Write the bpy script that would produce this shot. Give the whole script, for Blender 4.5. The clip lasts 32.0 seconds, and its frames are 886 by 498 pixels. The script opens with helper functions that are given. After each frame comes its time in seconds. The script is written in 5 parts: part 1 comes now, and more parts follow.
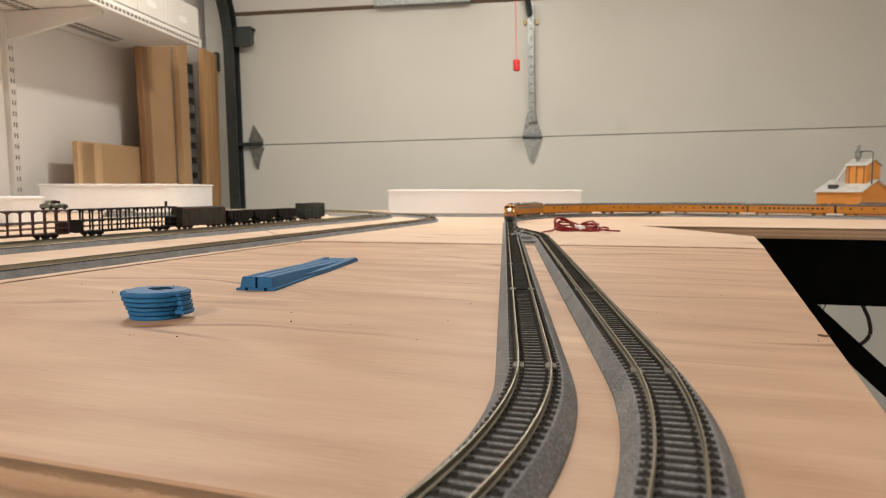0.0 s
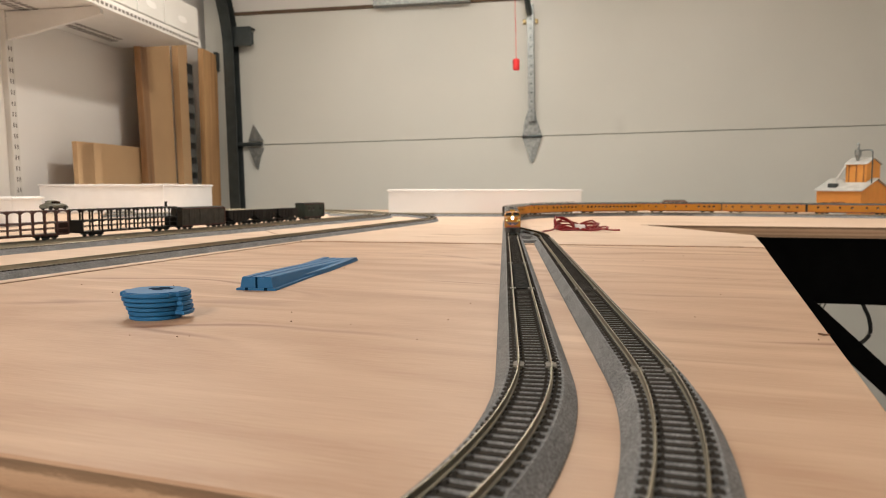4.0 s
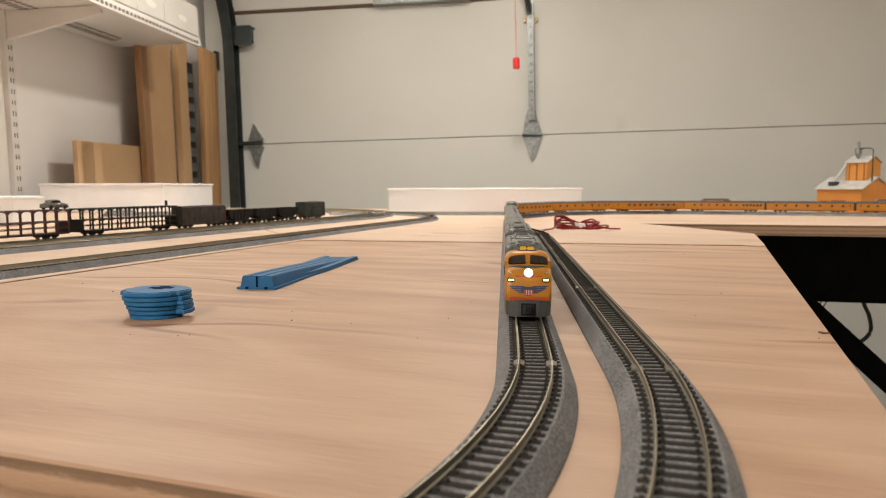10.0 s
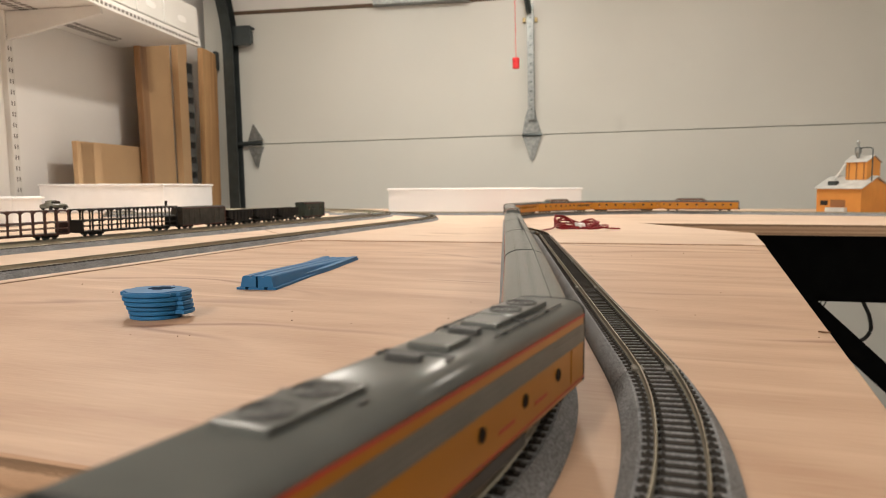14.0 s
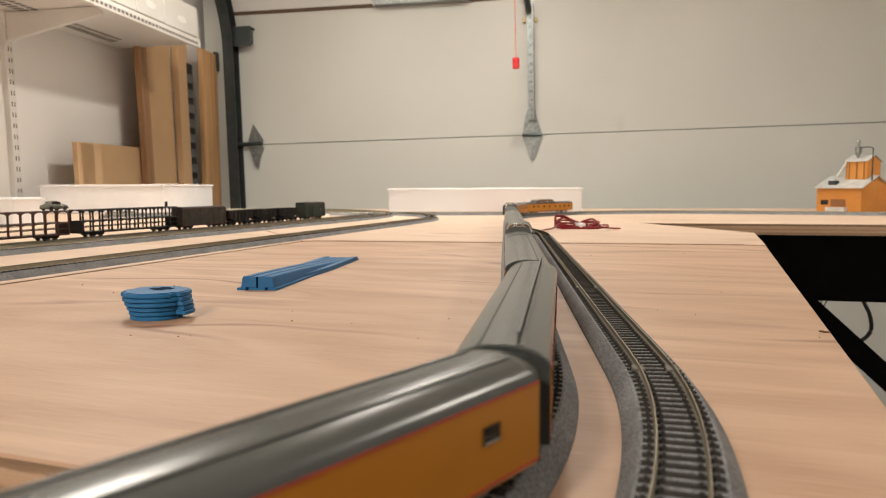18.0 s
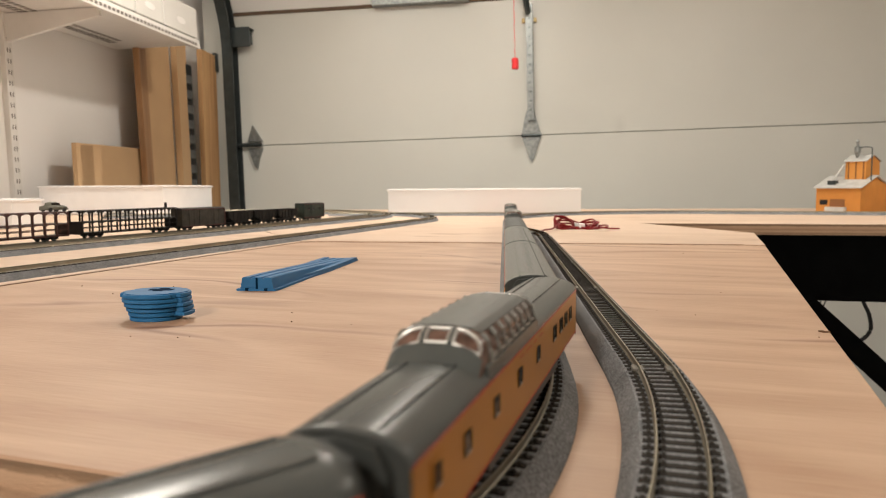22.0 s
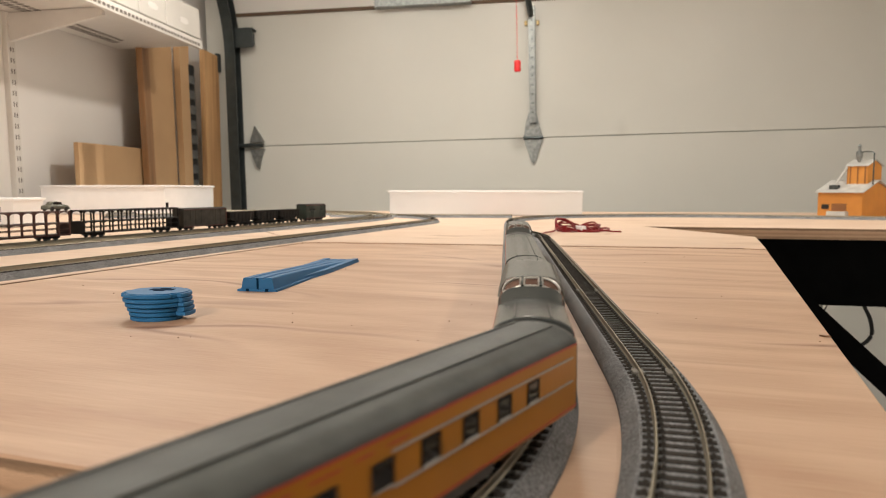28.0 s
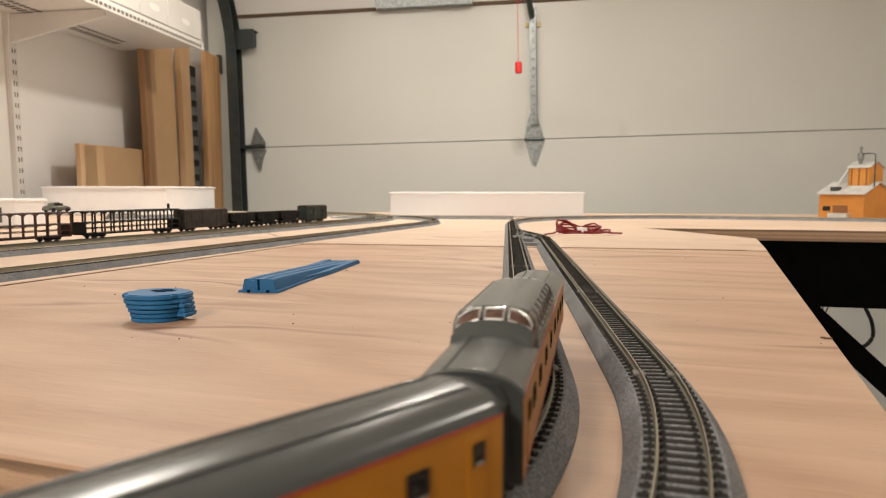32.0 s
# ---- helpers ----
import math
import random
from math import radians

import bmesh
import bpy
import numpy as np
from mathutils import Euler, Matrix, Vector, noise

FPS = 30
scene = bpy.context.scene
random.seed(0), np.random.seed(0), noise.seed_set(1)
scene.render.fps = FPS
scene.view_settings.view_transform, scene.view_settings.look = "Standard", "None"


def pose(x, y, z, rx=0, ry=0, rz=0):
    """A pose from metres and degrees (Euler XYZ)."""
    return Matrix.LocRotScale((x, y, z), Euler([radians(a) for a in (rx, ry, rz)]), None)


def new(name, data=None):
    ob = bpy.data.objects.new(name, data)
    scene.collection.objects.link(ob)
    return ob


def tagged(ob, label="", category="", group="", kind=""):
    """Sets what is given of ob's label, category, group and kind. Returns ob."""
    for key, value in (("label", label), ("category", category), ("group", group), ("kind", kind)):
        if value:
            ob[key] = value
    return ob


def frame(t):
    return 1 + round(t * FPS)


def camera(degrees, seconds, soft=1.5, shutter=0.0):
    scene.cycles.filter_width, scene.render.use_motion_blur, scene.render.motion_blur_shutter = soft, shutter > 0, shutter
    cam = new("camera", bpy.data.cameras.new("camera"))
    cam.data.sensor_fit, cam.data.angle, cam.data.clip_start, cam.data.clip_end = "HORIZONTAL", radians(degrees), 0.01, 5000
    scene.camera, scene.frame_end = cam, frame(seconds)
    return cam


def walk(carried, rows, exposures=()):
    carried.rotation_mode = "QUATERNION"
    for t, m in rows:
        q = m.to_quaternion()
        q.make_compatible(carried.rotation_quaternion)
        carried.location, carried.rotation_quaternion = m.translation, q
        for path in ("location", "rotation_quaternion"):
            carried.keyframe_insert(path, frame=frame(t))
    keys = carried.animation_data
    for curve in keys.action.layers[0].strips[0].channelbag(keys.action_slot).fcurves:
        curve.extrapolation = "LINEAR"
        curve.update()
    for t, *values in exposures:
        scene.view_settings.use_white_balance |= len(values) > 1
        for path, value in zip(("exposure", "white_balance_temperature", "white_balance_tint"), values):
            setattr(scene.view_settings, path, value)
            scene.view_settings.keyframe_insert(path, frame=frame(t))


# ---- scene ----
H_CAM, PITCH = 0.0612, 4.705
cam = camera(62.18, 32.0, soft=0.85, shutter=0.5)
cam.data.dof.use_dof = True
cam.data.dof.focus_distance = 0.36
cam.data.dof.aperture_fstop = 28.0

# small shakes of the phone: seconds, yaw, pitch, roll in degrees
SHAKES = [(0, .012, .036, -.10), (1, .05, .042, -.11), (2, .05, .012, -.05), (3, 0, 0, 0), (3.5, 0, 0, 0),
          (5.5, 0, .016, .075), (6.5, 0, .004, .05), (7.5, .008, -.004, .03), (8, .01, -.019, .05), (8.5, .03, -.06, .04),
          (9, .04, -.095, .08), (10, .02, -.091, .08), (11, .013, -.095, .09), (12, .013, -.07, .13), (13, .006, -.07, .135),
          (13.5, .006, -.09, .143), (14.5, 0, -.09, .19), (16.5, 0, .006, .23), (17, .005, -.022, .22), (17.5, .01, -.052, .21),
          (18, .02, -.08, .25), (19, -.011, -.093, .3), (19.5, -.03, -.07, .3), (20, -.01, -.03, .3), (20.5, -.018, -.032, .32),
          (21, -.02, -.072, .3), (21.5, -.05, -.076, .3), (22, -.027, -.04, .34), (22.5, -.006, .008, .345), (23, -.005, -.057, .34),
          (23.5, .02, -.086, .29), (24, 0, -.12, .33), (24.5, -.002, -.096, .39), (25, -.015, -.077, .41), (25.5, .1, -.068, .23),
          (27.5, .073, .114, .11), (28, .089, .102, -.04), (28.5, .095, .086, -.09), (29, .15, 0, -.15), (29.5, .09, -.08, -.08),
          (30, .03, .013, -.09), (30.5, 0, .11, -.13), (31, -.07, .195, -.03), (31.5, -.045, .246, .05), (32, .168, .211, -.09)]
walk(cam, [(t, pose(0, 0, H_CAM, 90 - PITCH + b, c, a)) for t, a, b, c in SHAKES], exposures=[(0, 0.04), (11.5, 0.04), (13.5, 0.12), (32, 0.12)])

# ---- light ----
ROOM = pose(0, 2.80, 0, 0, 0, -7.3) @ pose(0, 0, 0, 0, -1.3, 0)   # x along the garage door, y beyond it, z up
FLOOR_Z, CEIL_Z = -1.36, 1.12
world = bpy.data.worlds.new("world")
scene.world = world
world.use_nodes = True
world.node_tree.nodes["Background"].inputs[0].default_value = (0.9, 0.85, 0.78, 1)
world.node_tree.nodes["Background"].inputs[1].default_value = 0.02


def area_lamp(name, m, sx, sy, watts, color):
    d = bpy.data.lights.new(name, "AREA")
    d.shape, d.size, d.size_y, d.energy, d.color = "RECTANGLE", sx, sy, watts, color
    ob = new(name, d)
    ob.matrix_world = m
    return ob


WARM = (1.0, 0.925, 0.815)
# all out of view; third and fifth are added fill for left side and door
LAMPS = [(0.15, 1.75, 0.12, 9.5), (1.15, 0.90, 0.10, 8.5), (-0.58, 1.45, 0.25, 11.0), (-0.75, -1.25, 0.20, 37.0), (-0.50, -2.9, 0.28, 7.0)]
for lx, ly, size, lw in LAMPS:
    area_lamp("ceiling_lamp", pose(lx, ly, CEIL_Z - 0.06), size, size, lw, WARM)


# ---- materials ----
def material(name):
    m = bpy.data.materials.new(name)
    m.use_nodes = True
    nt = m.node_tree
    return m, nt, nt.nodes["Principled BSDF"]


def node(nt, kind, **inputs):
    n = nt.nodes.new(kind)
    for k, v in inputs.items():
        n.inputs[k.replace("_", " ")].default_value = v
    return n


def ramp(nt, fac, stops):
    r = nt.nodes.new("ShaderNodeValToRGB")
    e = r.color_ramp.elements
    while len(e) < len(stops):
        e.new(0.5)
    for el, (p, c) in zip(e, stops):
        el.position, el.color = p, (*c, 1)
    nt.links.new(fac, r.inputs[0])
    return r.outputs[0]


def coords(nt, scale=(1, 1, 1), rot=(0, 0, 0)):
    """Object coordinates turned by rot, then scaled."""
    tc = nt.nodes.new("ShaderNodeTexCoord")
    mp = nt.nodes.new("ShaderNodeMapping")
    mp.vector_type = "TEXTURE"
    mp.inputs["Scale"].default_value, mp.inputs["Rotation"].default_value = tuple(1 / s for s in scale), rot
    nt.links.new(tc.outputs["Object"], mp.inputs[0])
    return mp.outputs[0]


def bump(nt, b, height, strength, distance):
    n = nt.nodes.new("ShaderNodeBump")
    n.inputs["Strength"].default_value, n.inputs["Distance"].default_value = strength, distance
    nt.links.new(height, n.inputs["Height"])
    nt.links.new(n.outputs[0], b.inputs["Normal"])


def plain(name, color, rough=0.5, metal=0.0, vary=0.12, size=40.0, grain=0.0, grain_size=2000.0, spec=0.5, coat=0.0):
    """A paint, plastic or metal with faint mottling and, if asked, a fine grain."""
    m, nt, b = material(name)
    v = coords(nt)
    n1 = node(nt, "ShaderNodeTexNoise", Scale=size, Detail=5.0)
    nt.links.new(v, n1.inputs["Vector"])
    lo = tuple(c * (1 - vary) for c in color)
    hi = tuple(min(1, c * (1 + vary)) for c in color)
    nt.links.new(ramp(nt, n1.outputs["Fac"], [(0.3, lo), (0.7, hi)]), b.inputs["Base Color"])
    b.inputs["Roughness"].default_value, b.inputs["Metallic"].default_value = rough, metal
    b.inputs["Specular IOR Level"].default_value = spec
    b.inputs["Coat Weight"].default_value = coat
    if grain:
        n2 = node(nt, "ShaderNodeTexNoise", Scale=grain_size, Detail=3.0)
        nt.links.new(v, n2.inputs["Vector"])
        bump(nt, b, n2.outputs["Fac"], grain, 0.0005)
    return m


def wood(name, dark, light, streak=(1.2, 22, 22), rot=0.0, rough=0.55, warp=0.25, fine=0.10):
    """Wood with long grain along the local x axis: broad figure, narrow streaks and fine pores."""
    m, nt, b = material(name)
    v = coords(nt, streak, (0, 0, rot))
    n1 = node(nt, "ShaderNodeTexNoise", Scale=1.0, Detail=3.0, Roughness=0.5, Distortion=warp)
    nt.links.new(v, n1.inputs["Vector"])
    v2 = coords(nt, tuple(a * q for a, q in zip(streak, (2.0, 7, 7))), (0, 0, rot))
    n2 = node(nt, "ShaderNodeTexNoise", Scale=1.0, Detail=5.0, Roughness=0.65, Distortion=warp)
    nt.links.new(v2, n2.inputs["Vector"])
    v3 = coords(nt, tuple(a * q for a, q in zip(streak, (14, 60, 60))), (0, 0, rot))
    n3 = node(nt, "ShaderNodeTexNoise", Scale=1.0, Detail=2.0, Roughness=0.6)
    nt.links.new(v3, n3.inputs["Vector"])

    def add(a, k, c):
        q = nt.nodes.new("ShaderNodeMath")
        q.operation = "MULTIPLY_ADD"
        nt.links.new(a, q.inputs[0])
        q.inputs[1].default_value = k
        nt.links.new(c, q.inputs[2])
        return q.outputs[0]
    mix = add(n3.outputs["Fac"], fine, add(n2.outputs["Fac"], 0.28, n1.outputs["Fac"]))
    mid = tuple((a + c) / 2 for a, c in zip(dark, light))
    nt.links.new(ramp(nt, mix, [(0.50, dark), (0.63, mid), (0.76, light), (0.95, tuple(min(1, c * 1.08) for c in light))]), b.inputs["Base Color"])
    b.inputs["Roughness"].default_value = rough
    bump(nt, b, n3.outputs["Fac"], 0.10, 0.0004)
    return m


def figured(name, dark, light, line, rot=0.0, rough=0.5, tone=0.5):
    """Rotary-cut veneer: wide cathedral figure, soft tonal drifts, pale bands, a few thin brown lines and pores."""
    m, nt, b = material(name)

    def noise(scale, detail, rough_n=0.5, warp=0.0):
        n = node(nt, "ShaderNodeTexNoise", Scale=1.0, Detail=detail, Roughness=rough_n, Distortion=warp)
        nt.links.new(coords(nt, scale, (0, 0, rot)), n.inputs["Vector"])
        return n.outputs["Fac"]

    def calc(op, a, c, k=None):
        q = nt.nodes.new("ShaderNodeMath")
        q.operation = op
        for i, v in enumerate((a, c) if k is None else (a, c, k)):
            if isinstance(v, (int, float)):
                q.inputs[i].default_value = v
            else:
                nt.links.new(v, q.inputs[i])
        return q.outputs[0]
    field = noise((2.2, 7.5, 7.5), 2.5, 0.45, 0.15)
    rings = calc("SINE", calc("MULTIPLY", calc("MULTIPLY_ADD", noise((9, 30, 30), 3.0), 0.05, field), 62.0), 0.0)
    drift = noise((2.4, 6.0, 6.0), 3.0, 0.55)
    fibre = noise((10, 150, 150), 5.0, 0.7, 0.3)
    pores = noise((60, 1100, 1100), 2.0, 0.6)
    v = calc("MULTIPLY_ADD", calc("MULTIPLY", rings, noise((3, 5, 5), 1.0)), 0.16, calc("MULTIPLY_ADD", drift, 0.75, 0.14))
    v = calc("MULTIPLY_ADD", fibre, 0.15, calc("ADD", v, 0.015))
    v = calc("MULTIPLY_ADD", pores, 0.30, calc("SUBTRACT", v, 0.10))
    mid = tuple((p + q) / 2 for p, q in zip(dark, light))
    col = ramp(nt, v, [(tone - 0.05, dark), (tone + 0.16, mid), (tone + 0.40, light)])
    # thin dark lines where the rings cross a mask
    thin = calc("POWER", calc("MULTIPLY_ADD", calc("SINE", calc("MULTIPLY", calc("MULTIPLY_ADD", fibre, 0.02, field), 40.0), 0.0), 0.5, 0.5), 26.0)
    spot = nt.nodes.new("ShaderNodeMapRange")
    spot.inputs["From Min"].default_value, spot.inputs["From Max"].default_value = 0.47, 0.62
    nt.links.new(noise((5.0, 9, 9), 2.0), spot.inputs["Value"])
    fac = calc("MULTIPLY", calc("MULTIPLY", thin, spot.outputs[0]), 0.75)
    mx = nt.nodes.new("ShaderNodeMix")
    mx.data_type = "RGBA"
    nt.links.new(fac, mx.inputs[0])
    nt.links.new(col, mx.inputs[6])
    mx.inputs[7].default_value = (*line, 1)
    pale = node(nt, "ShaderNodeMapRange", From_Min=0.55, From_Max=0.68, To_Min=0.0, To_Max=0.48)
    nt.links.new(noise((3.2, 52, 52), 2.0, 0.55, 0.5), pale.inputs["Value"])
    zone = node(nt, "ShaderNodeMapRange", From_Min=0.45, From_Max=0.58)
    nt.links.new(noise((4.0, 6.5, 6.5), 1.0), zone.inputs["Value"])
    m2 = nt.nodes.new("ShaderNodeMix")
    m2.data_type = "RGBA"
    nt.links.new(calc("MULTIPLY", pale.outputs[0], zone.outputs[0]), m2.inputs[0])
    nt.links.new(mx.outputs[2], m2.inputs[6])
    m2.inputs[7].default_value = (*(min(1, c * k) for c, k in zip(light, (1.16, 1.22, 1.24))), 1)
    nt.links.new(m2.outputs[2], b.inputs["Base Color"])
    b.inputs["Roughness"].default_value = rough
    bump(nt, b, pores, 0.12, 0.0003)
    return m


def layered(name):
    """The sawn edge of plywood: veneers in layers, ragged and fibrous."""
    m, nt, b = material(name)
    sep = nt.nodes.new("ShaderNodeSeparateXYZ")
    nt.links.new(coords(nt), sep.inputs[0])
    n1 = node(nt, "ShaderNodeTexNoise", Scale=1.0, Detail=4.0, Roughness=0.65)
    nt.links.new(coords(nt, (55, 55, 420)), n1.inputs["Vector"])
    n2 = node(nt, "ShaderNodeTexNoise", Scale=1.0, Detail=4.0, Roughness=0.7)
    nt.links.new(coords(nt, (260, 260, 900)), n2.inputs["Vector"])

    def madd(a, k, c):
        q = nt.nodes.new("ShaderNodeMath")
        q.operation = "MULTIPLY_ADD"
        nt.links.new(a, q.inputs[0])
        q.inputs[1].default_value = k
        if isinstance(c, float):
            q.inputs[2].default_value = c
        else:
            nt.links.new(c, q.inputs[2])
        return q.outputs[0]
    depth = madd(sep.outputs[2], -52.0, 0.0)
    depth = madd(n1.outputs["Fac"], 0.16, madd(depth, 1.0, -0.08))
    depth = madd(n2.outputs["Fac"], 0.10, madd(depth, 1.0, -0.05))
    col = ramp(nt, depth, [(0.0, (0.30, 0.19, 0.12)), (0.05, (0.21, 0.13, 0.08)), (0.15, (0.27, 0.17, 0.10)), (0.20, (0.52, 0.34, 0.22)),
                           (0.36, (0.46, 0.29, 0.18)), (0.44, (0.33, 0.20, 0.12)), (0.58, (0.52, 0.35, 0.23)), (0.74, (0.28, 0.17, 0.10)), (0.9, (0.40, 0.26, 0.17))])
    nt.links.new(col, b.inputs["Base Color"])
    b.inputs["Roughness"].default_value = 0.8
    bump(nt, b, n2.outputs["Fac"], 0.5, 0.0008)
    return m


def speckled(name, dark, light, size, rough=0.9):
    """Ballast: a coarse grey speckle with relief."""
    m, nt, b = material(name)
    v = coords(nt)
    n1 = node(nt, "ShaderNodeTexNoise", Scale=size, Detail=2.0, Roughness=0.8)
    n2 = node(nt, "ShaderNodeTexNoise", Scale=size * 0.05, Detail=3.0)
    nt.links.new(v, n1.inputs["Vector"])
    nt.links.new(v, n2.inputs["Vector"])
    mix = nt.nodes.new("ShaderNodeMath")
    mix.operation = "MULTIPLY_ADD"
    nt.links.new(n2.outputs["Fac"], mix.inputs[0])
    mix.inputs[1].default_value = 0.3
    nt.links.new(n1.outputs["Fac"], mix.inputs[2])
    nt.links.new(ramp(nt, mix.outputs[0], [(0.45, dark), (0.68, tuple((a + c) / 2 for a, c in zip(dark, light))), (0.85, light)]), b.inputs["Base Color"])
    b.inputs["Roughness"].default_value = rough
    bump(nt, b, n1.outputs["Fac"], 0.7, 0.0006)
    return m


def glowing(name, color, strength):
    m, nt, b = material(name)
    b.inputs["Base Color"].default_value = (*color, 1)
    b.inputs["Emission Color"].default_value = (*color, 1)
    b.inputs["Emission Strength"].default_value = strength
    return m


GRAIN = radians(-19)
M_BOARD = figured("plywood_top", (0.385, 0.226, 0.139), (0.595, 0.416, 0.292), (0.20, 0.085, 0.045), GRAIN, tone=0.48)
M_BOARD2 = figured("plywood_pale", (0.56, 0.405, 0.295), (0.67, 0.51, 0.395), (0.38, 0.23, 0.135), GRAIN, tone=0.48)
M_PLY_EDGE = layered("plywood_edge")
M_TORN = plain("torn_brown_wood", (0.16, 0.085, 0.045), 0.8, vary=0.4, size=300)
M_PLY_DARK = plain("plywood_underside", (0.28, 0.18, 0.10), 0.7, vary=0.2)
M_BALLAST = speckled("ballast_plastic", (0.075, 0.080, 0.087), (0.33, 0.34, 0.355), 1300)
M_TIE = plain("tie_plastic", (0.046, 0.042, 0.038), 0.95, vary=0.35, size=300, spec=0.05)
M_FILL = plain("rough_dark_infill", (0.028, 0.028, 0.027), 0.95, vary=0.8, size=500, grain=1.0, grain_size=500, spec=0.04)
M_RAIL = plain("nickel_rail", (0.34, 0.315, 0.25), 0.42, 1.0, 0.1, 120)
M_RAIL_SIDE = plain("tarnished_rail_web", (0.125, 0.097, 0.045), 0.24, 1.0, 0.35, 200)
M_JOINER = plain("dull_joiner_plastic", (0.15, 0.14, 0.12), 0.6, vary=0.2, size=300)
M_YELLOW = plain("armour_yellow_paint", (0.43, 0.176, 0.013), 0.30, vary=0.05, size=60, spec=0.35)
M_GREY = plain("harbour_grey_paint", (0.101, 0.108, 0.103), 0.29, vary=0.08, size=80, spec=0.35)
M_ROOF = plain("coach_roof_paint", (0.074, 0.082, 0.080), 0.24, vary=0.08, size=80, spec=0.4)
M_ROOF_MATTE = plain("matte_roof_paint", (0.067, 0.074, 0.071), 0.52, vary=0.22, size=120, grain=0.2, grain_size=900, spec=0.3)
M_END = plain("dark_grey_end_paint", (0.038, 0.041, 0.039), 0.55, vary=0.1, size=80, spec=0.25)
M_LOUVRE = plain("mid_grey_band_paint", (0.16, 0.16, 0.145), 0.45, vary=0.1, size=80)
M_GREY_DK = plain("dark_grey_plastic", (0.055, 0.056, 0.055), 0.5, vary=0.12, size=80)
M_RED = plain("red_stripe_paint", (0.42, 0.045, 0.02), 0.4)
M_BLACK = plain("black_plastic", (0.009, 0.009, 0.009), 0.55, vary=0.2, spec=0.25)
M_GLASS_DK = plain("dark_window_glass", (0.022, 0.018, 0.016), 0.08, vary=0.3, size=200)
M_DOME = plain("brown_dome_glass", (0.13, 0.075, 0.058), 0.10, vary=0.5, size=260)
M_SILVER = plain("silver_trim", (0.44, 0.43, 0.41), 0.35, 0.6, 0.05)
M_WING = plain("dark_blue_paint", (0.035, 0.05, 0.11), 0.4)
M_HEAD = glowing("headlight_lens", (1.0, 0.93, 0.74), 30.0)
M_BOARDLIT = glowing("lit_number_board", (0.9, 0.95, 0.35), 2.2)
M_BLUE = plain("blue_plastic", (0.007, 0.125, 0.31), 0.55, vary=0.08, size=60)
# the same blue darkened, for the shade inside holes and notches
M_BLUE_SHADE = plain("deep_blue_plastic", (0.003, 0.02, 0.05), 0.9, spec=0.05)
M_DOOR = plain("door_panel_paint", (0.655, 0.66, 0.62), 0.36, vary=0.03, size=2.5, grain=0.15, grain_size=220)
# a grey cast shadow and two pale lamp reflections, painted into the door's colour
_nt = M_DOOR.node_tree
_b = _nt.nodes["Principled BSDF"]
_col = _b.inputs["Base Color"].links[0].from_socket
for cx, cz, rx, rz, amount in ((0.66, 0.268, 0.035, 0.05, 0.12), (0.85, 0.62, 0.30, 0.22, -0.05), (-0.35, 0.45, 0.25, 0.3, -0.03)):
    _v = coords(_nt, (1 / rx, 1, 1 / rz))
    _ds = _nt.nodes.new("ShaderNodeVectorMath")
    _ds.operation = "DISTANCE"
    _nt.links.new(_v, _ds.inputs[0])
    _ds.inputs[1].default_value = (cx / rx, 0.0, cz / rz)
    _n = node(_nt, "ShaderNodeTexNoise", Scale=1.5, Detail=3.0)
    _nt.links.new(_v, _n.inputs["Vector"])
    _s = _nt.nodes.new("ShaderNodeMath")
    _s.operation = "MULTIPLY_ADD"
    _nt.links.new(_n.outputs["Fac"], _s.inputs[0])
    _s.inputs[1].default_value = 0.9
    _nt.links.new(_ds.outputs["Value"], _s.inputs[2])
    _r = node(_nt, "ShaderNodeMapRange", From_Min=0.5, From_Max=1.45, To_Min=abs(amount), To_Max=0.0)
    _nt.links.new(_s.outputs[0], _r.inputs["Value"])
    _mx = _nt.nodes.new("ShaderNodeMix")
    _mx.data_type = "RGBA"
    _nt.links.new(_r.outputs[0], _mx.inputs[0])
    _nt.links.new(_col, _mx.inputs[6])
    _mx.inputs[7].default_value = (0.25, 0.24, 0.21, 1) if amount > 0 else (1.0, 1.0, 0.96, 1)
    _col = _mx.outputs[2]
_nt.links.new(_col, _b.inputs["Base Color"])
M_WALL = plain("white_wall_paint", (0.82, 0.80, 0.78), 0.6, vary=0.03, size=3, grain=0.1, grain_size=150)
M_CEIL = plain("ceiling_paint", (0.78, 0.75, 0.70), 0.8, vary=0.03, size=2)
M_FLOOR = plain("concrete_floor", (0.30, 0.29, 0.28), 0.75, vary=0.2, size=6, grain=0.2, grain_size=90)
M_STEEL = plain("galvanised_steel", (0.28, 0.30, 0.30), 0.42, 0.8, 0.3, 90)
M_STEEL_DK = plain("dark_track_steel", (0.065, 0.078, 0.08), 0.4, 0.6, 0.15, 30)
M_SEAM = plain("seam_shadow_gasket", (0.22, 0.22, 0.205), 0.8)
M_SHELF = plain("white_shelf_metal", (0.75, 0.73, 0.70), 0.4, vary=0.02)
# colour of the shade in the shelf's slots, laid on as thin plates
M_SLOT_SHADE = plain("dark_slot", (0.16, 0.145, 0.13), 0.7)
M_CARD = plain("white_card", (0.68, 0.665, 0.635), 0.7, vary=0.04, size=8)
M_PINE = wood("planed_board", (0.38, 0.20, 0.085), (0.60, 0.36, 0.17), (30, 30, 1.5), 0)
M_MDF = plain("fibreboard", (0.50, 0.32, 0.17), 0.7, vary=0.06, size=8)
M_PLANK_DK = wood("brown_plank", (0.20, 0.10, 0.042), (0.36, 0.19, 0.085), (30, 30, 1.5), 0)
